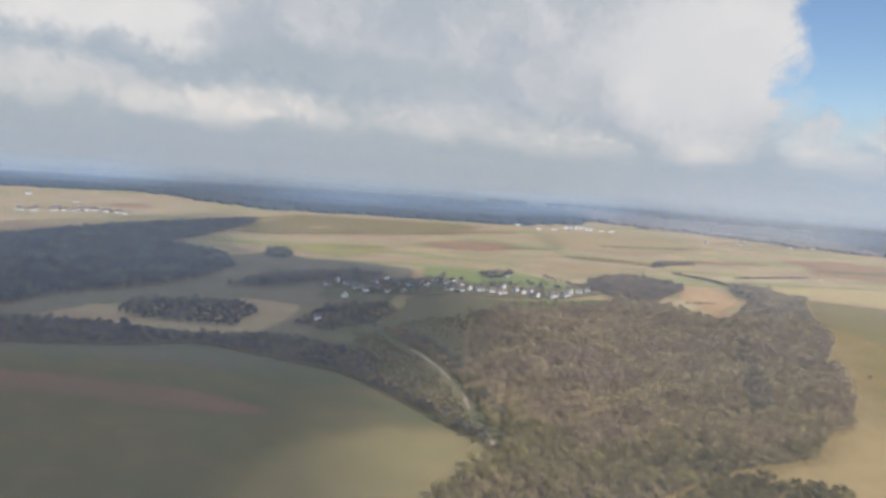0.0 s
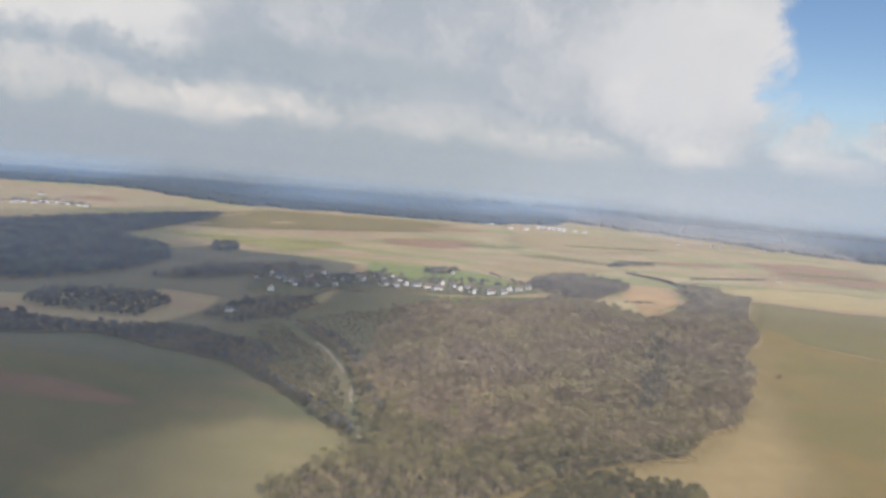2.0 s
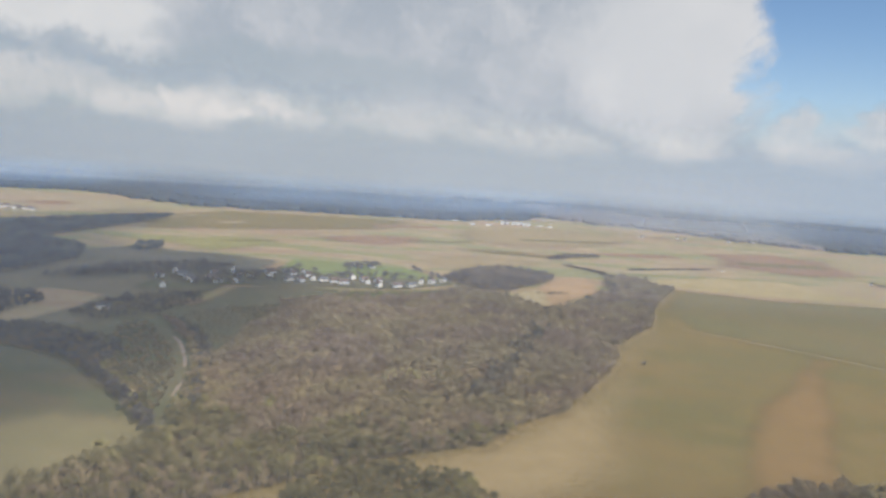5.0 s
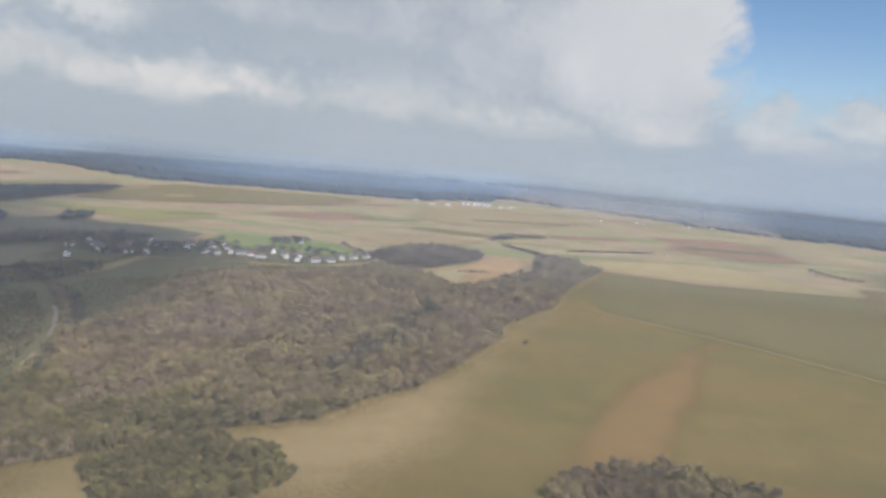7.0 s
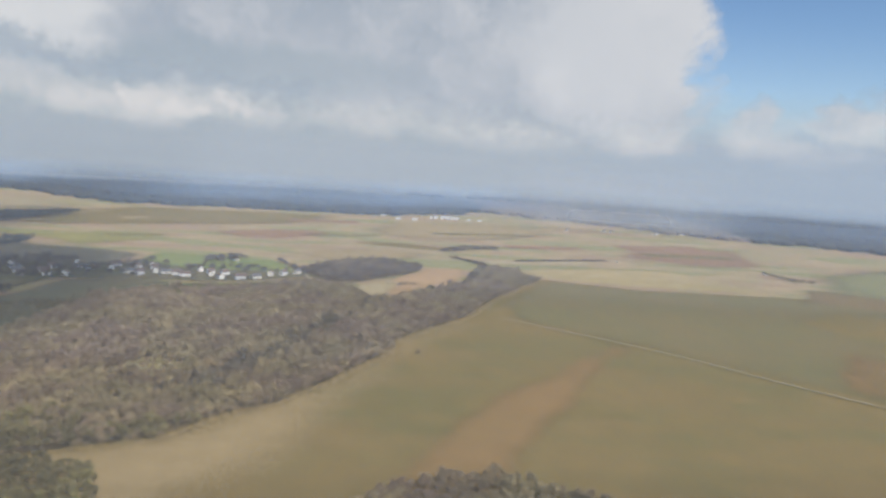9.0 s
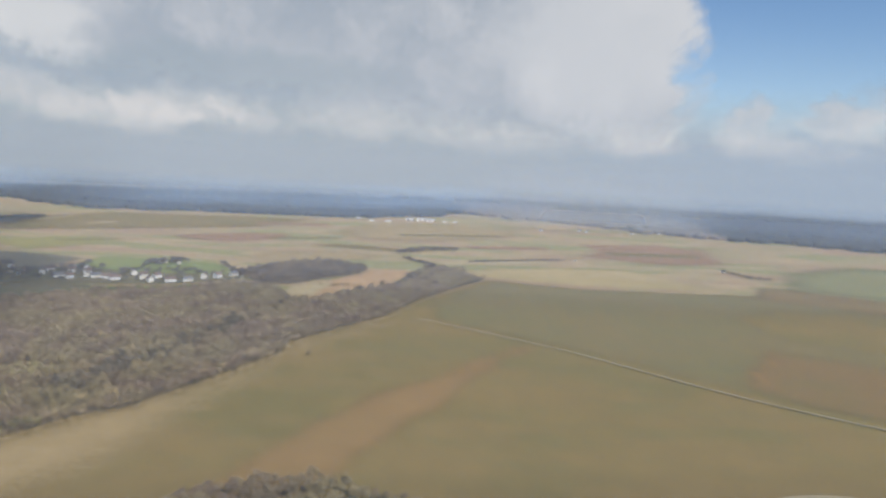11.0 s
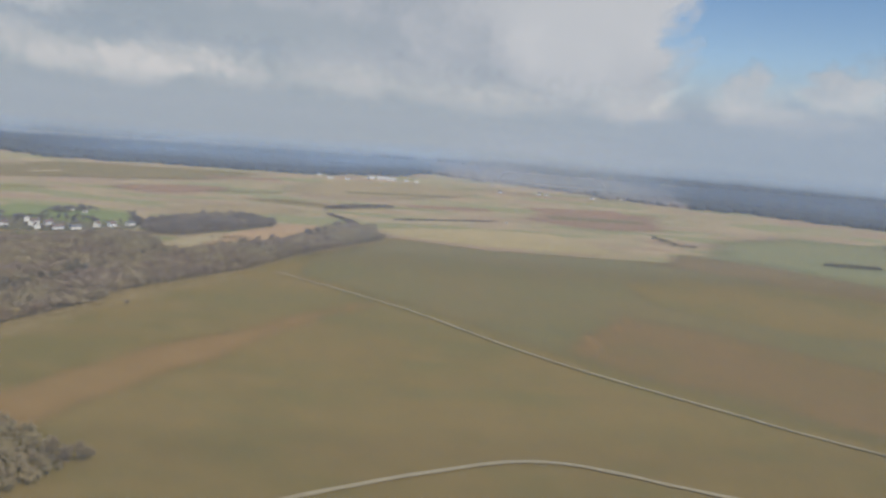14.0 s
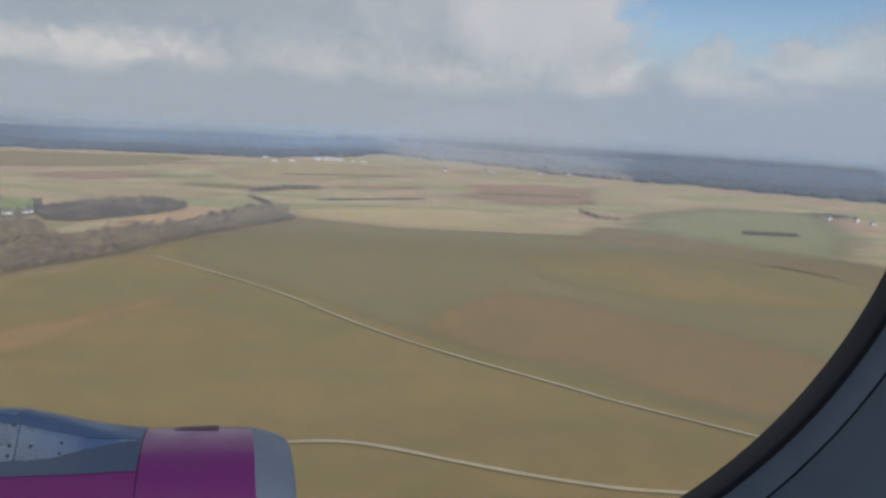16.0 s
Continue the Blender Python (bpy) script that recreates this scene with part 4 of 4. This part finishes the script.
cme = bpy.data.meshes.new("cloud")
cme.from_pydata(np.concatenate([np.column_stack([flat, topz]), np.column_stack([flat, botz])]).tolist(), [],
                [tuple(t) for t in cf] + [tuple(nv + i for i in reversed(t)) for t in cf])
M_CLOUD = mottled("cloud_white", (0.85, 0.85, 0.86), (0.9, 0.9, 0.9), 0.01, 1.0)
M_CLOUD.node_tree.nodes["Principled BSDF"].inputs["Alpha"].default_value = 0.50
cme.materials.append(M_CLOUD)
tagged(new("cloud", cme), "large white cumulus cloud overhead", "cloud", kind="structure")


# ---- houses ----
def part(name, bm, mat, parent, label=""):
    me = bpy.data.meshes.new(name)
    bm.to_mesh(me)
    bm.free()
    me.materials.append(mat)
    ob = new(name, me)
    ob.parent = parent
    return tagged(ob, label)


def box(bm, x0, y0, z0, x1, y1, z1):
    v = [bm.verts.new(p) for p in ((x0, y0, z0), (x1, y0, z0), (x1, y1, z0), (x0, y1, z0), (x0, y0, z1), (x1, y0, z1), (x1, y1, z1), (x0, y1, z1))]
    for q in ((3, 2, 1, 0), (4, 5, 6, 7), (0, 1, 5, 4), (1, 2, 6, 5), (2, 3, 7, 6), (3, 0, 4, 7)):
        bm.faces.new([v[i] for i in q])
    return bm


def prism(bm, profile, x0, x1):
    """A bar along x with the outline profile in y and z."""
    a, b = [bm.verts.new((x0, y, z)) for y, z in profile], [bm.verts.new((x1, y, z)) for y, z in profile]
    bm.faces.new(a[::-1])
    bm.faces.new(b)
    for i in range(len(a)):
        j = (i + 1) % len(a)
        bm.faces.new((a[i], a[j], b[j], b[i]))
    return bm


def house(length, width, wall, ridge, wall_mat, roof_mat, label, bays=3, chimneys=1):
    """A gabled house; its front looks along -y."""
    root = tagged(new("house"), label, "house", "village houses")
    half = width / 2
    part("wall", prism(bmesh.new(), [(-half, -0.5), (half, -0.5), (half, wall), (0, ridge - 0.15), (-half, wall)], -length / 2, length / 2), wall_mat, root)
    run, o = ridge - wall, 0.45
    k = run / half
    roof = part("roof", prism(bmesh.new(), [(-half - o, wall - o * k), (0, ridge), (half + o, wall - o * k), (half + o, wall - o * k + 0.22), (0, ridge + 0.24), (-half - o, wall - o * k + 0.22)],
                              -length / 2 - 0.35, length / 2 + 0.35), roof_mat, root)
    for i in range(chimneys):
        x = length * (0.36 if i == 0 else -0.3)
        bm = box(bmesh.new(), x - 0.45, -0.35, ridge - 0.8, x + 0.45, 0.35, ridge + 0.9)
        box(bm, x - 0.55, -0.45, ridge + 0.9, x + 0.55, 0.45, ridge + 1.05)
        part("chimney", bm, M_TILE, roof)
    for side in (-1, 1):
        for i in range(bays):
            x = length * ((i + 0.5) / bays - 0.5)
            if side == -1 and i == bays // 2:
                part("door", box(bmesh.new(), x - 0.5, -half - 0.06, 0, x + 0.5, -half + 0.02, 2.05), M_DOOR, root)
                continue
            y = side * half
            for low in (0.85, 3.0):
                w = part("window", box(bmesh.new(), x - 0.5, y - 0.05, low, x + 0.5, y + 0.05, low + 1.0), M_WHITE, root)
                part("pane", box(bmesh.new(), x - 0.36, y - 0.065, low + 0.14, x + 0.36, y + 0.065, low + 0.86), M_GLASS, w)
    for side in (-1, 1):
        x = side * length / 2
        w = part("window", box(bmesh.new(), x - 0.05, -0.5, wall + 0.1, x + 0.05, 0.5, wall + 1.2), M_WHITE, root)
        part("pane", box(bmesh.new(), x - 0.065, -0.4, wall + 0.2, x + 0.065, 0.4, wall + 1.1), M_GLASS, w)
    return root


KINDS = [house(8.5, 5.8, 4.7, 7.0, M_PLASTER, M_TILE, "cream rendered village house with brown tiled roof"),
         house(10.5, 5.6, 4.3, 6.3, M_WHITE, M_SLATE, "long white farmhouse with grey slate roof", 4),
         house(6.8, 5.8, 5.0, 7.5, M_WHITE, M_TILE, "small white cottage with steep tiled roof", 2),
         house(12, 6.0, 4.5, 6.7, M_PLASTER, M_TILE, "long cream barn conversion with tiled roof", 5, 2)]
USED = [0.0] * 4


def settle(k, x, y, turn, size=0.88):
    m = pose(x, y, float(gz(x, y)), 0, 0, turn + 30)
    if USED[k]:
        return copy_thing(KINDS[k], m @ Matrix.Scale(size / USED[k], 4))
    USED[k] = size
    KINDS[k].matrix_basis = m @ Matrix.Scale(size, 4)
    return KINDS[k]


for k, x, y, turn in ((0, 27, 732, 15), (2, 37, 746, 80), (1, 48, 743, 5), (0, 60, 738, -5), (3, 70, 734, 0), (2, 74, 768, 95), (2, 93, 744, 85), (0, 103, 755, 20), (2, 106, 731, 100), (3, 124, 735, 4),
                      (1, 138, 741, 12), (2, 147, 764, 60), (0, 158, 772, 35), (1, 170, 786, 40), (0, 88, 758, 10), (1, 66, 862, 15), (2, 86, 858, 80)):
    settle(k, x, y, turn)
for k, x, y, turn in ((0, -106, 709, 10), (2, -101, 737, 75), (2, -83, 660, 80), (1, -76, 706, 15), (0, -66, 694, 0), (3, -57, 713, 5), (0, -46, 700, 5), (1, -41, 747, 10), (2, -30, 703, 70), (0, -26, 743, 20),
                      (3, -12, 767, 12), (1, 2, 784, 8), (0, 11, 768, 15), (2, 20, 780, 85), (1, -88, 722, 5), (0, -62, 740, 10), (2, -8, 748, 90), (0, 28, 766, 10), (1, 15, 735, 5), (2, -52, 770, 80), (1, -92, 566, 5)):
    settle(k, x, y, turn)
# the distant village and farms
for k, x, y, turn in ((1, -701, 1200, 5), (3, -683, 1207, 0), (3, -669, 1250, 10), (0, -650, 1240, 20), (1, -631, 1238, 0), (3, -631, 1296, 5), (1, -610, 1285, 90), (3, -588, 1272, 0), (0, -570, 1268, 15), (1, -555, 1264, 5),
                      (3, -660, 1225, 8), (2, -645, 1262, 80), (3, -720, 1420, 5), (3, 1125, 1068, 10), (1, 1168, 1036, 0), (2, 1160, 1062, 80), (0, -690, 1225, 10), (2, -620, 1262, 70), (1, -600, 1300, 5), (0, -575, 1290, 0), (3, -745, 1195, 5), (1, -770, 1210, 10)):
    settle(k, x, y, turn)


for k, x, y, turn, size in ((1, 768, 1020, 15, 0.6), (2, 573, 1058, 60, 0.42), (0, -712, 1214, 0, 0.95), (2, -698, 1240, 40, 0.95), (0, -676, 1262, 10, 1.05), (2, -655, 1252, 60, 0.95), (1, -640, 1282, 0, 1.05),
                            (0, -624, 1302, 20, 0.95), (2, -612, 1272, 30, 1.05), (1, -598, 1284, 5, 0.95), (2, -584, 1262, 70, 0.95), (0, -648, 1300, 15, 0.95), (1, -880, 1536, 5, 1.1), (2, -668, 1240, 25, 0.95), (0, -636, 1256, 5, 0.95)):
    settle(k, x, y, turn, size)


def barn(length, width, wall, label):
    root = tagged(new("barn"), label, "barn", "distant white barns")
    h = width / 2
    part("wall", prism(bmesh.new(), [(-h, -0.5), (h, -0.5), (h, wall), (0, wall + width * 0.16), (-h, wall)], -length / 2, length / 2), M_WHITE, root)
    k = 0.32
    part("roof", prism(bmesh.new(), [(-h - 0.4, wall - 0.4 * k), (0, wall + h * k + 0.02), (h + 0.4, wall - 0.4 * k), (h + 0.4, wall - 0.4 * k + 0.2), (0, wall + h * k + 0.25), (-h - 0.4, wall - 0.4 * k + 0.2)],
                       -length / 2 - 0.4, length / 2 + 0.4), M_TIN, root)
    for i in (0.6, 2.4):
        x = length * (i - 1) * 0.3
        part("door", box(bmesh.new(), x - 1.2, -h - 0.08, 0, x + 1.2, -h + 0.02, 3.0), M_DOOR, root)
    return root


shed = barn(19, 10, 5, "white farm barn before the far forest")
shed.matrix_basis = pose(304, 1690, 0, 0, 0, 4)
for x, y, turn, size in ((187, 1690, 0, 0.55), (226, 1612, 10, 0.6), (262, 1622, 8, 0.65), (330, 1690, 3, 1.15), (352, 1682, 0, 1.05), (384, 1690, 30, 0.5), (408, 1686, 5, 0.6)):
    copy_thing(shed, pose(x, y, 0, 0, 0, turn) @ Matrix.Scale(size, 4))
for k, x, y, turn in ((0, 590, 1570, 8), (2, 676, 1600, 0), (1, 690, 1590, 20), (0, 790, 1600, 10), (1, 860, 1640, 4), (3, 895, 1665, 0)):
    settle(k, x, y, turn)

mast = tagged(new("mast"), "slender grey radio mast near white barns", "mast")
bm = bmesh.new()
bmesh.ops.create_cone(bm, cap_ends=True, segments=8, radius1=1.4, radius2=0.5, depth=34, matrix=Matrix.Translation((0, 0, 17)))
part("shaft", bm, M_SLATE, mast)
bm = bmesh.new()
bmesh.ops.create_cone(bm, cap_ends=True, segments=10, radius1=1.8, radius2=1.8, depth=1.2, matrix=Matrix.Translation((0, 0, 28)))
part("platform", bm, M_SLATE, mast)
mast.matrix_basis = pose(302, 1660, 0)


# ---- the trees along the wood's near side, one by one ----
def tree(seed, mat, label):
    root = tagged(new("tree"), label, "tree", "trees at the wood's near side")
    trunk, arms, crown = tree_shape(seed, 7.0, 2.4, 260, 0.34, 4)
    for name, (v, f), m in [("trunk", trunk, M_BARK)] + [("limb", a, M_BARK) for a in arms] + [("crown", crown, mat)]:
        me = fast_mesh(name, v, f)
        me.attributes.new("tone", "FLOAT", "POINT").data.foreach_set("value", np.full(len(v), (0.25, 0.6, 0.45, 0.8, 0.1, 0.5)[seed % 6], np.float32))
        me.materials.append(m)
        new(name, me).parent = root
    return root


rng = np.random.default_rng(77)
TREES = [tree(900 + k, M_IVY if k % 3 else M_TWIG, "ivy green winter tree at the wood's edge" if k % 3 else "bare brown winter tree at the wood's edge") for k in range(6)]
first = set()
for x, y in main_spots[front]:
    k = int(rng.integers(6))
    m = pose(x, y, float(gz(x, y)), 0, 0, rng.uniform(0, 360)) @ Matrix.Scale(rng.uniform(0.75, 1.2), 4)
    if k in first:
        copy_thing(TREES[k], m)
    else:
        first.add(k)
        TREES[k].matrix_basis = m


bush = tagged(new("bush"), "lone dark bush on the tan headland", "bush")
me = fast_mesh("foliage", *twigs(np.random.default_rng(5), 3.4, 1.5, 3.4, 140, 0.4))
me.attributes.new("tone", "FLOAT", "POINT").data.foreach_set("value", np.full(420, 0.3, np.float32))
me.materials.append(M_SHADETWIG)
new("foliage", me).parent = bush
me = fast_mesh("stem", *bar((0, 0, -0.4), (0.1, 0.0, 1.9), 0.10, 0.05))
me.materials.append(M_BARK)
new("stem", me).parent = bush
bush.matrix_basis = pose(307, 485, float(gz(307, 485)))

# ---- the airliner, where the flight ends: engine, window wall ----
HERE = pose(578.76, 75.98, 122.67, 79.107, -2.904, -0.017)
M_PINK = glossy("magenta_paint", (0.10, 0.013, 0.09), 0.30, 0.0, 0.1)
for key, value in (("Coat Weight", 0.55), ("Coat Roughness", 0.16)):
    M_PINK.node_tree.nodes["Principled BSDF"].inputs[key].default_value = value
M_LIP = glossy("bare_metal_lip", (0.12, 0.145, 0.185), 0.5, 0.3, 0.2)
M_SKIN = glossy("polished_metal_skin", (0.33, 0.42, 0.55), 0.26, 0.92, 0.25)
M_DARK = glossy("dark_rubber_seal", (0.015, 0.016, 0.02), 0.6)
M_DUCT = glossy("intake_liner_grey", (0.30, 0.32, 0.35), 0.6)
M_LATCH = glossy("dark_plum_paint", (0.05, 0.02, 0.04), 0.5)
M_FOOT = glossy("blue_grey_sealant_paint", (0.03, 0.048, 0.08), 0.55)
# dark blue that stands for a reflection on the fairing's crest
M_CREST = glossy("crest_reflection_blue", (0.06, 0.095, 0.17), 0.3, 0.4, 0.15)
M_TRIM = glossy("grey_cabin_trim", (0.24, 0.27, 0.32), 0.6, 0.0, 0.25, 30.0)


def turned(profile, steps=64, axis=0):
    """A round body about the x axis from (x, radius) pairs."""
    bm = bmesh.new()
    rings = []
    for x, r in profile:
        rings.append([bm.verts.new((x, r * math.cos(2 * math.pi * i / steps), r * math.sin(2 * math.pi * i / steps))) for i in range(steps)])
    for a, b in zip(rings, rings[1:]):
        for i in range(steps):
            j = (i + 1) % steps
            bm.faces.new((a[i], a[j], b[j], b[i])).smooth = True
    return bm


engine = tagged(new("engine_nacelle"), "magenta jet engine nacelle with bare metal intake lip", "jet engine")
part("intake_lip", turned([(0.18, 0.98), (0.27, 1.00), (0.31, 1.03), (0.32, 1.07), (0.295, 1.115), (0.22, 1.16), (0.105, 1.205), (0.0, 1.235)]), M_LIP, engine, "dull grey metal intake lip")
part("intake_duct", turned([(0.18, 0.98), (-0.2, 0.93), (-0.9, 0.90), (-0.9, 0.0)]), M_DUCT, engine)
part("cowl", turned([(0.0, 1.238), (-0.4, 1.265), (-0.86, 1.285)]), M_PINK, engine, "glossy magenta cowl")
CASE = [(-0.866, 1.283), (-1.6, 1.30), (-2.6, 1.29), (-3.6, 1.16), (-4.2, 1.0)]
part("fan_cowl", turned([*CASE, (-4.2, 0.0)]), M_PINK, engine, "magenta fan cowl")


def shell(sections):
    """A curved skin through rows of (x, radius, angle from the top)."""
    bm = bmesh.new()
    rows = [[bm.verts.new((x, -r * math.sin(radians(a)), r * math.cos(radians(a)))) for x, r, a in row] for row in sections]
    for a, b in zip(rows, rows[1:]):
        for i in range(len(a) - 1):
            bm.faces.new((a[i], a[i + 1], b[i + 1], b[i])).smooth = True
    return bm


latch = part("latch_panel", shell([[(x, 1.238 + 0.027 * min(1, -x / 0.4) + 0.012 * k, a) for a, k in ((-31, 0), (-30, 1), (-20, 1), (-11, 1), (-10, 0))] for x in (-0.64, -0.63, -0.55, -0.45, -0.35, -0.29, -0.28)]), M_LATCH, engine, "dark latch panel")
part("back_panel", shell([[(x, 1.288 + 0.004 * (x < -0.9), a) for a in (-45, -36, -28, -20, -12, -4, 4, 10)] for x in (-0.868, -0.92, -1.05, -1.2)]), M_LIP, engine, "grey metal panel")

# pylon fairing: rises from the cowl's top towards the wing
RISE = ((-0.87, 0.012, 18.0), (-1.08, 0.07, 18.0), (-1.3, 0.135, 18.0), (-1.5, 0.20, 17.5), (-1.72, 0.265, 17.0), (-2.0, 0.305, 15.5), (-2.4, 0.35, 14.0), (-3.2, 0.46, 14.0), (-4.0, 0.66, 14.0))


def fairing(x, s):
    """A point of the fairing: s runs 0 at the near foot, 1 at the crest, 2 at the far foot."""
    rise, near = np.interp(-x, [-q[0] for q in RISE], [q[1] for q in RISE]), np.interp(-x, [-q[0] for q in RISE], [q[2] for q in RISE])
    base = float(np.interp(-x, [-q[0] for q in CASE], [q[1] for q in CASE])) + 0.006
    up = 1 - abs(1 - s) ** 2.2 if s > 1 else (0.62 * s + 0.38 * s * s if s < 0.8 else 0.62 * s + 0.38 * s * s - 0.25 * (s - 0.8) * (1.0 - s))
    return (x, base + rise * max(0.0, up), near * (1 - s) if s < 1 else -22 * (s - 1))


XS = [-0.87 - 0.12 * i for i in range(14)] + [-2.7, -3.2, -4.0]
split = lambda x: float(np.interp(-x, [0.87, 1.15, 1.5, 2.2, 4.0], [0.97, 0.62, 0.30, 0.22, 0.2]))
pylon = part("pylon_fairing", shell([[fairing(x, split(x) + (2 - split(x)) * k / 18) for k in range(19)] for x in XS]), M_SKIN, engine, "polished metal pylon fairing")
part("fairing_foot", shell([[fairing(x, split(x) * k / 6) for k in range(7)] for x in XS]), M_FOOT, engine, "dull blue grey fairing foot")


# reflection along the crest, laid on as a dark blue skin
low = lambda x: float(np.interp(-x, [0.87, 1.15, 1.5, 1.8, 4.0], [0.985, 0.80, 0.80, 0.86, 0.86]))
part("crest_reflection", shell([[(x, fairing(x, q)[1] + 0.004, fairing(x, q)[2]) for q in (low(x) + (1.9 - low(x)) * k / 10 for k in range(11))] for x in XS]), M_CREST, engine, "dark blue reflection painted along the crest")


def raised(x, s, more):
    _, r, a = fairing(x, s)
    return (x, -(r + more) * math.sin(radians(a)), (r + more) * math.cos(radians(a)))


bm = shell([[(x, fairing(x, s)[1] + 0.004, fairing(x, s)[2]) for s in (0.25, 0.4, 0.55, 0.7, 0.85, 0.97)] for x in (-1.709, -1.718)])
part("panel_joint", bm, M_FOOT, pylon)
for x, marks in ((-1.62, (1,)), (-1.76, (0, 1, 3)), (-1.98, (0, 3))):
    for k in marks:
        bm = bmesh.new()
        bmesh.ops.create_uvsphere(bm, u_segments=8, v_segments=4, radius=0.014, matrix=Matrix.Translation(raised(x, 0.36 + 0.16 * k, 0.0)))
        part("rivet", bm, M_DARK, pylon)
for s in (0.42, 0.62):
    bm = bmesh.new()
    bmesh.ops.create_uvsphere(bm, u_segments=8, v_segments=4, radius=0.012, matrix=Matrix.Translation(raised(-1.42, s, 0.0)))
    part("rivet", bm, M_DARK, pylon)
engine.matrix_basis = HERE @ pose(-1.665, -2.82, -6.25, -90 + 10.9, 0, 2.9) @ pose(0, 0, 0, 0, 0, 16) @ pose(0, 0, 0, 0, 6, 0)

# cabin wall with its rounded window, and the plain shell behind the seat
def opening(sx, sy, n=144, cx=-0.054, cy=0.08):
    return [(cx + sx * math.cos(2 * math.pi * i / n), cy + sy * math.sin(2 * math.pi * i / n)) for i in range(n)]


def band(loops):
    """A closed strip between loops of (points, depth)."""
    bm = bmesh.new()
    vs = [[bm.verts.new((x, y, z)) for x, y in pts] for pts, z in loops]
    for a, b in zip(vs, vs[1:]):
        for i in range(len(a)):
            j = (i + 1) % len(a)
            bm.faces.new((a[i], a[j], b[j], b[i])).smooth = True
    return bm


def squared(half_w, half_h, n=144):
    out = []
    for i in range(n):
        a = 2 * math.pi * i / n
        k = 1 / max(abs(math.cos(a)), abs(math.sin(a)))
        out.append((half_w * math.cos(a) * k, half_h * math.sin(a) * k))
    return out


surround = tagged(new("window_1"), "oval cabin window surround in dark grey trim", "window", kind="structure")
part("window_seal", band([(opening(0.2370, 0.2122), -0.262), (opening(0.2370, 0.2122), -0.250), (opening(0.2380, 0.2132), -0.2480), (opening(0.2391, 0.2143), -0.2485)]), M_DARK, surround)
part("window_reveal", band([(opening(0.2391, 0.2143), -0.2485), (opening(0.2402, 0.2154), -0.2480), (opening(0.2466, 0.2218), -0.2465), (opening(0.2473, 0.2225), -0.2470)]), M_TRIM, surround, "slate grey inner reveal")
part("trim_joint", band([(opening(0.2473, 0.2225), -0.2470), (opening(0.2474, 0.2226), -0.2495), (opening(0.2477, 0.2229), -0.2495), (opening(0.2478, 0.2230), -0.2466)]), M_DARK, surround)
part("wall_panel", band([(opening(0.2478, 0.2230), -0.2466), (opening(0.2500, 0.2252), -0.2450), (opening(0.30, 0.275), -0.2430), (squared(1.4, 1.0), -0.240), (squared(1.4, 1.0), -0.30), (opening(0.32, 0.30), -0.30), (opening(0.2375, 0.2127), -0.263)]), M_TRIM, surround)
surround.matrix_basis = HERE
cabin = tagged(new("cabin_shell"), "plain grey cabin shell", "cabin", kind="structure")
bm = bmesh.new()
box(bm, -1.4, 1.0, -0.3, 1.4, 1.06, 2.4)
box(bm, -1.4, -1.06, -0.3, 1.4, -1.0, 2.4)
box(bm, -1.4, -1.06, 2.4, 1.4, 1.06, 2.46)
part("shell", bm, M_TRIM, cabin)
cabin.matrix_basis = HERE
